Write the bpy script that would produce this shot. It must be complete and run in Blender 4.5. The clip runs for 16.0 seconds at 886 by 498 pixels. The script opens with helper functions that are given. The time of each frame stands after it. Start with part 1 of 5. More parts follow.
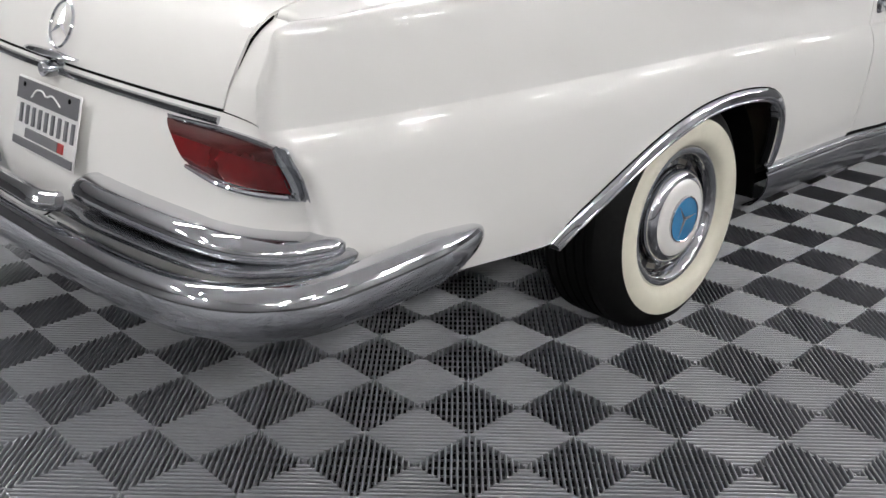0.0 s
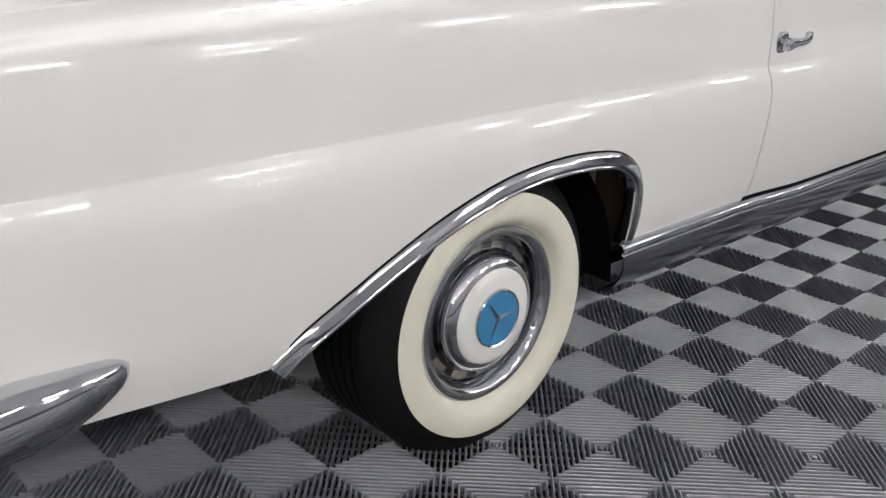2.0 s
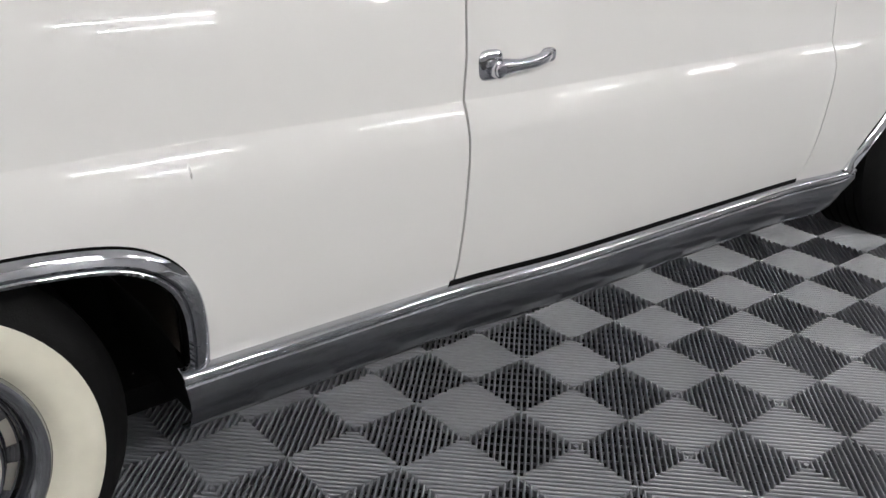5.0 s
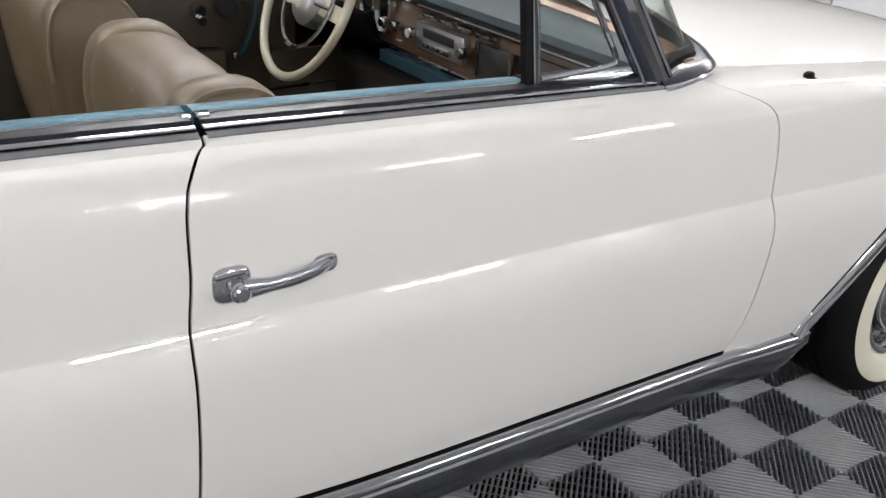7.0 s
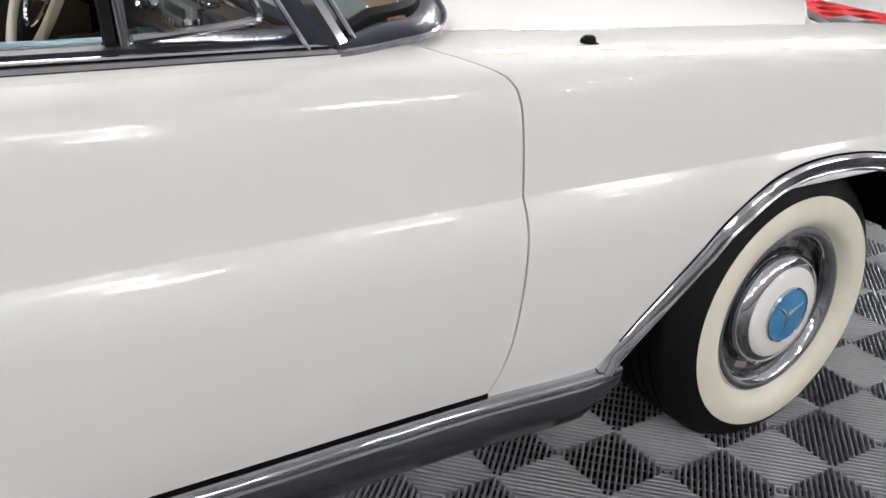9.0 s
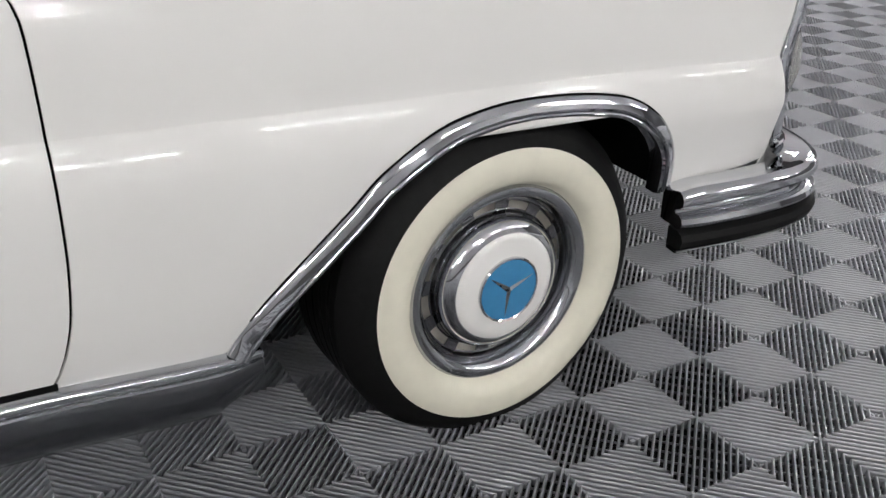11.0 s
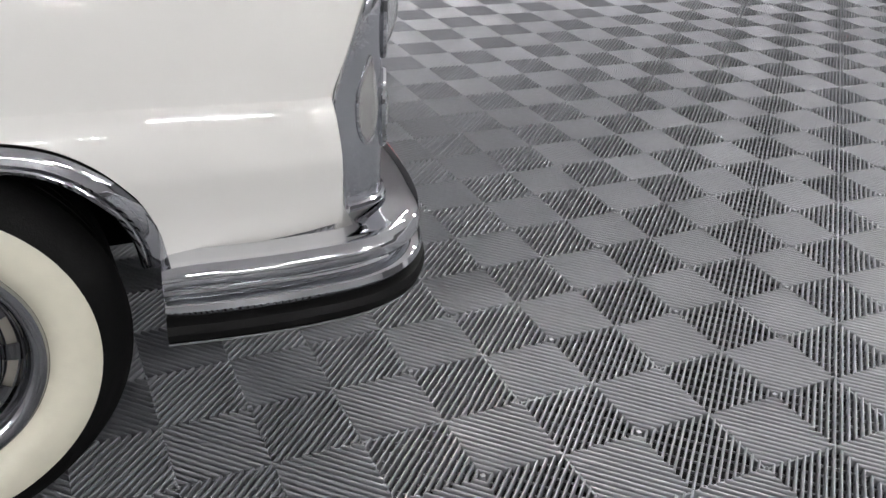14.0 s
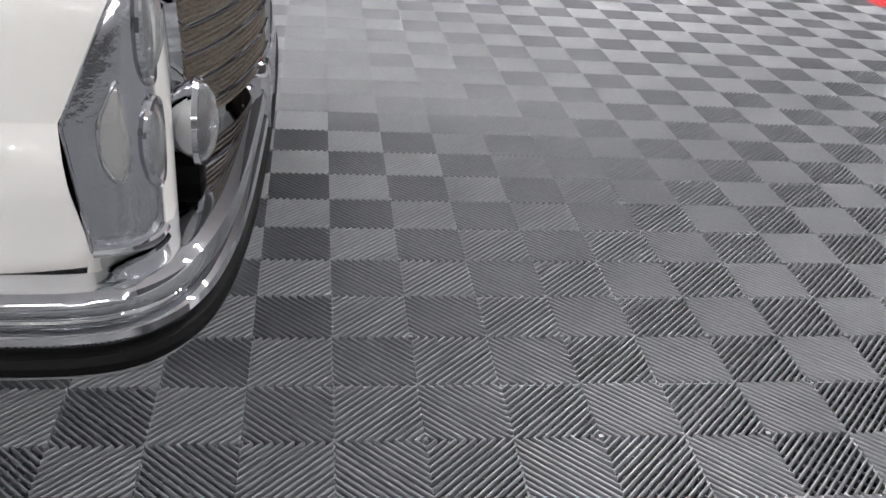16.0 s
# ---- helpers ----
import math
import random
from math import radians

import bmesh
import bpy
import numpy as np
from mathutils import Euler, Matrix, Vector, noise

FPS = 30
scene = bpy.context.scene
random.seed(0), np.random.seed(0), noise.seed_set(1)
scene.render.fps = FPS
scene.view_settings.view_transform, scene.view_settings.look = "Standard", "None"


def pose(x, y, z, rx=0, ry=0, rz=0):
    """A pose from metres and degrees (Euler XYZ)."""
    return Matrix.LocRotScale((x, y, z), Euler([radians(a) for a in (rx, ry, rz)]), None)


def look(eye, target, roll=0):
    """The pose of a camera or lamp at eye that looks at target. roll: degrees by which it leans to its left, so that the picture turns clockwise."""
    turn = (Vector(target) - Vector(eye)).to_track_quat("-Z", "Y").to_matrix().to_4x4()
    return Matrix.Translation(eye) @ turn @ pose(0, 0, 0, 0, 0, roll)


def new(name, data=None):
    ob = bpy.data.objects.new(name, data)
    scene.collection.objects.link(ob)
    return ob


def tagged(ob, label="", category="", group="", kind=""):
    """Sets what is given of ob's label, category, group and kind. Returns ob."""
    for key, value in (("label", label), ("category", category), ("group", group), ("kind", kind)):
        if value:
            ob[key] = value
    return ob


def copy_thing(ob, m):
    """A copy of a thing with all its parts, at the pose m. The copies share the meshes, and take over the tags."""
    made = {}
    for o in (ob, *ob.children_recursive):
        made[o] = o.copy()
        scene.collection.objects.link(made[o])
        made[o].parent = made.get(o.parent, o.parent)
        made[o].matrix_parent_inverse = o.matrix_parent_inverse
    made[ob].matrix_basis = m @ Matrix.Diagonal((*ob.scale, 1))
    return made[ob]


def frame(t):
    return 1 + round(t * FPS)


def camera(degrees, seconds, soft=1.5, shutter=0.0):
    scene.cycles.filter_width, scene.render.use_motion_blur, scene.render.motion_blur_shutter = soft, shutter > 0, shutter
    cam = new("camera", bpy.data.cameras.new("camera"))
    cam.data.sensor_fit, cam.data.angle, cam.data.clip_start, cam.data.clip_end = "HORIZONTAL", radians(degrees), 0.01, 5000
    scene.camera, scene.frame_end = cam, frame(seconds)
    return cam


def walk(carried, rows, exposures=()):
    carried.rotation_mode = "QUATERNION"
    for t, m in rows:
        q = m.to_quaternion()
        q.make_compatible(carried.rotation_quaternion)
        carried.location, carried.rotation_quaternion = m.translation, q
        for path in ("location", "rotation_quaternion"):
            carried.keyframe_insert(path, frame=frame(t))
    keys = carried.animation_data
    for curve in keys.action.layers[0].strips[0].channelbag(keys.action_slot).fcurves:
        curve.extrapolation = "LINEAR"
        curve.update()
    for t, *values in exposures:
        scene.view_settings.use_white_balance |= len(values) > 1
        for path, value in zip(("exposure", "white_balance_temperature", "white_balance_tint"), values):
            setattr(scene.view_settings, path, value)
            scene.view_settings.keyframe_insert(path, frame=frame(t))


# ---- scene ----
cam = camera(50.3, 16.0)
PATH = [
    (0, (-1.06, -1.152, 1.09), (0.238, 0.172, 0.339), 0.9),
    (0.5, (-0.853, -1.107, 1.08), (0.419, 0.243, 0.332), 0.5),
    (1, (-0.673, -1.049, 1.076), (0.625, 0.278, 0.332), 1.5),
    (1.5, (-0.506, -1.046, 1.071), (0.807, 0.272, 0.335), 2.2),
    (2, (-0.311, -1.113, 1.086), (0.976, 0.228, 0.347), 1.8),
    (2.5, (-0.111, -1.131, 1.078), (1.184, 0.2, 0.335), 1.9),
    (3, (0.093, -1.117, 1.084), (1.384, 0.196, 0.302), 2.5),
    (3.5, (0.26, -1.099, 1.061), (1.546, 0.215, 0.275), 2.9),
    (4, (0.453, -1.141, 1.064), (1.681, 0.225, 0.273), 2.3),
    (4.2, (0.532, -1.16, 1.066), (1.738, 0.227, 0.276), 1.9),
    (6.3, (1.249, -1.113, 1.19), (2.362, 0.331, 0.368), 3.0),
    (6.5, (1.32, -1.089, 1.245), (2.402, 0.36, 0.391), 3.9),
    (7, (1.47, -1.035, 1.31), (2.515, 0.442, 0.457), 3.8),
    (7.5, (1.653, -1.055, 1.336), (2.619, 0.477, 0.487), 3.0),
    (8, (1.799, -1.038, 1.318), (2.741, 0.484, 0.462), 3.0),
    (8.5, (1.983, -1.006, 1.260), (2.943, 0.513, 0.382), 3.4),
    (9, (2.183, -1.043, 1.174), (3.150, 0.488, 0.335), 2.1),
    (9.5, (2.401, -1.137, 1.138), (3.319, 0.423, 0.297), 0.9),
    (9.7, (2.475, -1.146, 1.112), (3.399, 0.416, 0.271), 0.6),
    (11.8, (3.114, -1.152, 1.041), (3.999, 0.383, 0.112), 1.5),
    (12, (3.186, -1.145, 1.037), (4.067, 0.389, 0.104), 1.4),
    (12.5, (3.356, -1.141, 1.045), (4.222, 0.393, 0.099), 1.8),
    (13, (3.539, -1.192, 1.05), (4.349, 0.38, 0.117), 1.9),
    (13.5, (3.704, -1.193, 1.055), (4.486, 0.39, 0.115), 2.9),
    (14, (3.875, -1.18, 1.059), (4.64, 0.402, 0.104), 3.2),
    (14.5, (4.049, -1.17, 1.059), (4.773, 0.428, 0.097), 3.2),
    (15, (4.247, -1.186, 1.058), (4.858, 0.462, 0.103), 3.5),
    (15.5, (4.412, -1.145, 1.05), (4.893, 0.546, 0.097), 4.1),
    (16, (4.585, -1.081, 1.054), (4.854, 0.653, 0.093), 4.8),
]
walk(cam, [(t, look(eye, target, roll)) for t, eye, target, roll in PATH])

import functools

# ---------------------------------------------------------------- light and exposure
world = bpy.data.worlds.new("showroom_air")
scene.world = world
world.use_nodes = True
world.node_tree.nodes["Background"].inputs[0].default_value = (0.9, 0.95, 1.0, 1)
world.node_tree.nodes["Background"].inputs[1].default_value = 0.02
scene.view_settings.exposure = 0.0
TUBE_POWER = 192.0


# ---------------------------------------------------------------- materials
def material(name, colour, rough=0.5, metal=0.0, grain=0.0, grain_size=40.0, bump=0.0, bump_size=200.0,
             coat=0.0, coat_rough=0.03, stain=0.0, stain_size=3.0, vary=0.0, transmission=0.0, ior=1.5, rough_vary=0.0, sheen=0.0, stretch=None, spec=0.5):
    m = bpy.data.materials.new(name)
    m.use_nodes = True
    nt = m.node_tree
    b = nt.nodes["Principled BSDF"]
    b.inputs["Base Color"].default_value = (*colour, 1)
    b.inputs["Roughness"].default_value = rough
    b.inputs["Metallic"].default_value = metal
    b.inputs["Coat Weight"].default_value = coat
    b.inputs["Coat Roughness"].default_value = coat_rough
    b.inputs["Transmission Weight"].default_value = transmission
    b.inputs["IOR"].default_value = ior
    b.inputs["Sheen Weight"].default_value = sheen
    b.inputs["Specular IOR Level"].default_value = spec
    tc = nt.nodes.new("ShaderNodeTexCoord")
    where = tc.outputs["Object"]
    if stretch:
        mp = nt.nodes.new("ShaderNodeMapping")
        mp.inputs["Scale"].default_value = stretch
        nt.links.new(where, mp.inputs[0])
        where = mp.outputs[0]

    def tex(size, detail=4.0):
        n = nt.nodes.new("ShaderNodeTexNoise")
        n.inputs["Scale"].default_value = size
        n.inputs["Detail"].default_value = detail
        nt.links.new(where, n.inputs["Vector"])
        return n

    value = None

    def times(a, factor_socket, amount):
        r = nt.nodes.new("ShaderNodeMapRange")
        r.inputs[1].default_value, r.inputs[2].default_value = 0.25, 0.75
        r.inputs[3].default_value, r.inputs[4].default_value = 1 - amount, 1 + amount
        nt.links.new(factor_socket, r.inputs[0])
        if a is None:
            return r.outputs[0]
        q = nt.nodes.new("ShaderNodeMath")
        q.operation = "MULTIPLY"
        nt.links.new(a, q.inputs[0])
        nt.links.new(r.outputs[0], q.inputs[1])
        return q.outputs[0]

    if grain:
        value = times(value, tex(grain_size).outputs["Fac"], grain)
    if stain:
        value = times(value, tex(stain_size, 6.0).outputs["Fac"], stain)
    if vary:
        o = nt.nodes.new("ShaderNodeObjectInfo")
        value = times(value, o.outputs["Random"], vary)
    if value is not None:
        mix = nt.nodes.new("ShaderNodeVectorMath")
        mix.operation = "SCALE"
        mix.inputs[0].default_value = colour
        nt.links.new(value, mix.inputs["Scale"])
        nt.links.new(mix.outputs[0], b.inputs["Base Color"])
    if rough_vary:
        r = nt.nodes.new("ShaderNodeMapRange")
        r.inputs[1].default_value, r.inputs[2].default_value = 0.3, 0.7
        r.inputs[3].default_value, r.inputs[4].default_value = max(rough - rough_vary, 0.01), rough + rough_vary
        nt.links.new(tex(6.0, 6.0).outputs["Fac"], r.inputs[0])
        nt.links.new(r.outputs[0], b.inputs["Roughness"])
    if bump:
        bp = nt.nodes.new("ShaderNodeBump")
        bp.inputs["Strength"].default_value = bump
        bp.inputs["Distance"].default_value = 0.002
        nt.links.new(tex(bump_size).outputs["Fac"], bp.inputs["Height"])
        nt.links.new(bp.outputs[0], b.inputs["Normal"])
    return m


def glowing(name, colour, strength):
    m = bpy.data.materials.new(name)
    m.use_nodes = True
    b = m.node_tree.nodes["Principled BSDF"]
    b.inputs["Base Color"].default_value = (0.8, 0.8, 0.8, 1)
    b.inputs["Emission Color"].default_value = (*colour, 1)
    b.inputs["Emission Strength"].default_value = strength
    return m


def thin_glass(name, tint, ior=1.45):
    """A clear sheet: it lets light straight through and mirrors at a slant."""
    m = bpy.data.materials.new(name)
    m.use_nodes = True
    nt = m.node_tree
    nt.nodes.remove(nt.nodes["Principled BSDF"])
    clear, gloss = nt.nodes.new("ShaderNodeBsdfTransparent"), nt.nodes.new("ShaderNodeBsdfGlossy")
    clear.inputs[0].default_value = (*tint, 1)
    gloss.inputs["Roughness"].default_value = 0.0
    slant, power, amount, mix = nt.nodes.new("ShaderNodeLayerWeight"), nt.nodes.new("ShaderNodeMath"), nt.nodes.new("ShaderNodeMapRange"), nt.nodes.new("ShaderNodeMixShader")
    slant.inputs[0].default_value = 0.5
    power.operation = "POWER"
    power.inputs[1].default_value = 4.0
    amount.inputs[3].default_value = ((ior - 1) / (ior + 1)) ** 2
    nt.links.new(slant.outputs["Facing"], power.inputs[0])
    nt.links.new(power.outputs[0], amount.inputs[0])
    nt.links.new(amount.outputs[0], mix.inputs[0])
    nt.links.new(clear.outputs[0], mix.inputs[1])
    nt.links.new(gloss.outputs[0], mix.inputs[2])
    nt.links.new(mix.outputs[0], nt.nodes["Material Output"].inputs[0])
    return m


PAINT = material("cream_paint", (0.78, 0.77, 0.742), 0.5, spec=0.12, coat=1.0, coat_rough=0.02, stain=0.012, stain_size=2.0, grain=0.006, grain_size=900)
CHROME = material("chrome", (0.64, 0.65, 0.675), 0.04, 1.0, rough_vary=0.012)
WAVY_CHROME = material("wavy_chrome", (0.60, 0.615, 0.65), 0.10, 1.0, rough_vary=0.03, bump=0.5, bump_size=70)
DULL_CHROME = material("anodised_trim", (0.46, 0.47, 0.49), 0.16, 1.0, rough_vary=0.03, stain=0.04, stain_size=8)
TILE = material("grey_rib_plastic", (0.195, 0.200, 0.216), 0.36, ior=2.1, grain=0.10, grain_size=60, stain=0.08, stain_size=1.3, vary=0.05, rough_vary=0.06)
# Near black: the shade down between the ribs is put into this colour.
SLAB = material("gap_shade_slab", (0.010, 0.010, 0.010), 0.8, grain=0.2, grain_size=10, stain=0.2)
RUBBER = material("black_rubber", (0.005, 0.005, 0.005), 0.62, spec=0.15, grain=0.25, grain_size=60, bump=0.2, bump_size=300)
WHITEWALL = material("cream_whitewall", (0.72, 0.69, 0.57), 0.5, grain=0.03, grain_size=40, stain=0.05, stain_size=9)
# Chrome toned down: the dark recess it mirrors is put into the colour.
WHEEL_METAL = material("recess_dark_chrome", (0.30, 0.30, 0.31), 0.12, 1.0, rough_vary=0.03, stain=0.05, stain_size=9)
WHEEL_STEEL = material("painted_wheel_steel", (0.66, 0.63, 0.56), 0.5, grain=0.05, grain_size=40, stain=0.08, stain_size=9)
DARK_TRIM = material("dark_polished_trim", (0.014, 0.017, 0.032), 0.2, 0.0, coat=0.4, grain=0.05, rough_vary=0.04)
BLACK = material("black_underside", (0.0035, 0.0035, 0.0035), 0.95, ior=1.15, grain=0.3, grain_size=30)
BELT_DARK = material("dark_belt_rubber", (0.010, 0.011, 0.018), 0.42, spec=0.3, grain=0.1, grain_size=80)
BLUE = material("blue_enamel", (0.045, 0.22, 0.42), 0.25, coat=0.6, grain=0.04, grain_size=90)
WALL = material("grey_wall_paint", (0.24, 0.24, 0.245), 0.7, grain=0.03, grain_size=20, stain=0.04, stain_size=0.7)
# Darkened to weaken what floor ribs and chrome mirror; no such paint is known.
WALL_FAR = material("reflection_damping_wall", (0.09, 0.09, 0.095), 0.7, grain=0.04, grain_size=20, stain=0.06, stain_size=0.7)
CEILING = material("ceiling_paint", (0.74, 0.74, 0.75), 0.8, grain=0.03, grain_size=15, stain=0.04)
GLOW = glowing("fluorescent_tube", (1.0, 0.985, 0.985), TUBE_POWER)
HOUSING = material("white_enamel", (0.8, 0.8, 0.8), 0.4, grain=0.02)


# ---------------------------------------------------------------- mesh helpers
def mesh(name, verts, faces, sharp=35.0):
    me = bpy.data.meshes.new(name)
    me.from_pydata([tuple(v) for v in verts], [], faces)
    me.update()
    for p in me.polygons:
        p.use_smooth = True
    me.set_sharp_from_angle(angle=radians(sharp))
    return me


def part(name, geo, mat, parent=None, label="", sharp=35.0, thick=0.0):
    """Links (verts, faces) or a mesh as one object under a thing or a part."""
    me = geo if isinstance(geo, bpy.types.Mesh) else mesh(name, geo[0], geo[1], sharp)
    if not me.materials:
        me.materials.append(mat)
    ob = new(name, me)
    if parent is not None:
        ob.parent = parent
    if label:
        tagged(ob, label)
    if thick:
        seen = {}
        for p in me.polygons:
            for k in p.edge_keys:
                seen[k] = seen.get(k, 0) + 1
        for e in me.edges:
            if seen.get(tuple(sorted(e.vertices)), 0) == 1:
                e.use_edge_sharp = True
        s = ob.modifiers.new("thickness", "SOLIDIFY")
        s.thickness, s.offset = thick, 0
    return ob


def thing(name, label, category, at=(0, 0, 0), group="", kind=""):
    ob = new(name)
    ob.location = at
    ob.empty_display_size = 0.05
    return tagged(ob, label, category, group, kind)


def join(*geos):
    verts, faces = [], []
    for v, f in geos:
        n = len(verts)
        verts += [tuple(p) for p in v]
        faces += [tuple(i + n for i in q) for q in f]
    return verts, faces


def moved(geo, m):
    return [m @ Vector(v) for v in geo[0]], geo[1]


def mirrored(geo, centre):
    return [(v[0], 2 * centre - v[1], v[2]) for v in geo[0]], [tuple(reversed(f)) for f in geo[1]]


def net(rows, loop=False, caps=False):
    """A skin over rows of points, all of one length. loop: each row closes on itself."""
    n = len(rows[0])
    verts = [tuple(p) for r in rows for p in r]
    faces = []
    for a in range(len(rows) - 1):
        for b in range(n if loop else n - 1):
            c = (b + 1) % n
            faces.append((a * n + b, a * n + c, (a + 1) * n + c, (a + 1) * n + b))
    if caps:
        faces.append(tuple(reversed(range(n))))
        faces.append(tuple((len(rows) - 1) * n + i for i in range(n)))
    return verts, faces


def box(x0, y0, z0, x1, y1, z1, r=0.0):
    if r <= 0:
        rows = [[(x0, y0, z), (x1, y0, z), (x1, y1, z), (x0, y1, z)] for z in (z0, z1)]
        return net(rows, True, True)
    rows = []
    for z, i in ((z0, r), (z0 + r * 0.3, r * 0.3), (z0 + r, 0), (z1 - r, 0), (z1 - r * 0.3, r * 0.3), (z1, r)):
        a, b, c, d = x0 + i, x1 - i, y0 + i, y1 - i
        k = r
        rows.append([(a + k, c, z), (b - k, c, z), (b - 0.3 * k, c + 0.3 * k, z), (b, c + k, z), (b, d - k, z), (b - 0.3 * k, d - 0.3 * k, z),
                     (b - k, d, z), (a + k, d, z), (a + 0.3 * k, d - 0.3 * k, z), (a, d - k, z), (a, c + k, z), (a + 0.3 * k, c + 0.3 * k, z)])
    return net(rows, True, True)


def lathe(profile, n=48, a0=0.0, a1=360.0):
    """Turns (radius, y) round the y axis."""
    full = abs(a1 - a0 - 360) < 1e-6
    angles = [radians(a0 + (a1 - a0) * i / n) for i in range(n if full else n + 1)]
    rows = [[(r * math.cos(a), y, r * math.sin(a)) for a in angles] for r, y in profile]
    return net(rows, full)


def smooth_line(points, n):
    """A Catmull-Rom line through the points, n steps to each stretch."""
    p = [Vector(q) for q in points]
    p = [2 * p[0] - p[1]] + p + [2 * p[-1] - p[-2]]
    out = []
    for i in range(1, len(p) - 2):
        for k in range(n):
            t = k / n
            a, b, c, d = p[i - 1 : i + 3]
            out.append(0.5 * (2 * b + (c - a) * t + (2 * a - 5 * b + 4 * c - d) * t * t + (3 * b - a - 3 * c + d) * t ** 3))
    return out + [p[-2]]


def sweep(path, profile, up=(0, 0, 1), loop=True, caps=True, scale=None):
    """Carries a profile of (side, up) along a path; side points to the right of the way."""
    path = [Vector(p) for p in path]
    rows = []
    for i, p in enumerate(path):
        t = (path[min(i + 1, len(path) - 1)] - path[max(i - 1, 0)]).normalized()
        u = Vector(up)
        side = t.cross(u).normalized()
        u = side.cross(t).normalized()
        k = scale[i] if scale else 1.0
        rows.append([p + side * a * k + u * b * k for a, b in profile])
    return net(rows, loop, caps and loop)


def circle(r, n=10, sx=1.0, sy=1.0):
    return [(sx * r * math.cos(2 * math.pi * i / n), sy * r * math.sin(2 * math.pi * i / n)) for i in range(n)]


def curve(*table):
    """A smooth function through the points of a table (monotone between them)."""
    xs, ys = np.array(table, float).T
    d = np.diff(ys) / np.diff(xs)
    m = np.zeros(len(xs))
    for i in range(1, len(xs) - 1):
        if d[i - 1] * d[i] > 0:
            m[i] = 2 * d[i - 1] * d[i] / (d[i - 1] + d[i])
    m[0], m[-1] = d[0], d[-1]

    def f(x):
        x = min(max(x, xs[0]), xs[-1])
        i = min(max(int(np.searchsorted(xs, x)) - 1, 0), len(xs) - 2)
        h = xs[i + 1] - xs[i]
        t = (x - xs[i]) / h
        return float((1 + 2 * t) * (1 - t) ** 2 * ys[i] + t * (1 - t) ** 2 * h * m[i] + t * t * (3 - 2 * t) * ys[i + 1] + t * t * (t - 1) * h * m[i + 1])

    return f


def eased(f, r):
    """The same function with its small waves smoothed out over r to either side."""
    return functools.lru_cache(None)(lambda x: sum(f(x + r * k / 6) * (7 - abs(k)) for k in range(-6, 7)) / 49)


def steps(a, b, n):
    return [a + (b - a) * i / n for i in range(n + 1)]


# ---------------------------------------------------------------- the showroom
Q = 0.154          # one rib square; a tile is two by two
ROOM = (-7.7, -8.624, 14.476, 9.856)
HIGH = 3.95


RIB = [(-1.0, -0.018), (-0.98, -0.0058), (-0.88, -0.0030), (-0.64, -0.0012), (-0.25, -0.0001), (0.25, -0.0001), (0.64, -0.0012), (0.88, -0.0030), (0.98, -0.0058), (1.0, -0.018)]


def rib_square(ring_low, p=18, wide=0.43):
    """Rounded ribs of one square from (0, 0) to (Q, Q). They run across the diagonal that joins the two ring corners."""
    verts, faces = [], []
    for k in range(p + 1):
        rows = []
        for a, z in RIB:
            c = 2 * Q * k / p + a * wide * Q / p
            if 0.0 <= c <= 2 * Q:
                rows.append(((max(0.0, c - Q), min(c, Q), z), (min(c, Q), max(0.0, c - Q), z)))
        if not ring_low:
            rows = [((Q - q[0], q[1], q[2]), (Q - p_[0], p_[1], p_[2])) for p_, q in rows]
        n = len(verts)
        verts += [v for r in rows for v in r]
        faces += [(n + 2 * i, n + 2 * i + 1, n + 2 * i + 3, n + 2 * i + 2) for i in range(len(rows) - 1)]
    return verts, faces


def cross_ribs(ring_low, p=4, top=-0.0085, low=-0.013):
    """The thin lower ribs that tie the upper ones together."""
    verts, faces = [], []
    for k in range(1, 2 * p):
        c = Q * k / p
        w = 0.0008
        a, b = (max(0.0, c - Q), min(c, Q)), (min(c, Q), max(0.0, c - Q))
        quad = [(a[0] - w, a[1] - w), (b[0] - w, b[1] - w), (b[0] + w, b[1] + w), (a[0] + w, a[1] + w)]
        quad = [(min(max(x, 0), Q), min(max(y, 0), Q)) for x, y in quad]
        if ring_low:
            quad = [(Q - x, y) for x, y in reversed(quad)]
        n = len(verts)
        verts += [(x, y, top) for x, y in quad] + [(x, y, low) for x, y in quad]
        faces += [(n, n + 1, n + 2, n + 3)] + [(n + i, n + i + 4, n + (i + 1) % 4 + 4, n + (i + 1) % 4) for i in range(4)]
    return verts, faces


def tile_geo():
    geos = []
    for i in (0, 1):
        for j in (0, 1):
            low = (i + j) % 2 == 0
            m = Matrix.Translation((i * Q, j * Q, 0))
            geos += [moved(rib_square(low), m), moved(cross_ribs(low), m)]
    e = 0.0022
    rim = [box(0, 0, -0.020, 2 * Q, e, -0.006), box(0, 2 * Q - e, -0.020, 2 * Q, 2 * Q, -0.006), box(0, e, -0.020, e, 2 * Q - e, -0.006), box(2 * Q - e, e, -0.020, 2 * Q, 2 * Q - e, -0.006)]
    ring = [box(Q - 0.004, Q - 0.004, -0.014, Q + 0.004, Q + 0.004, 0.0008)]
    return join(*geos, *rim, *ring)


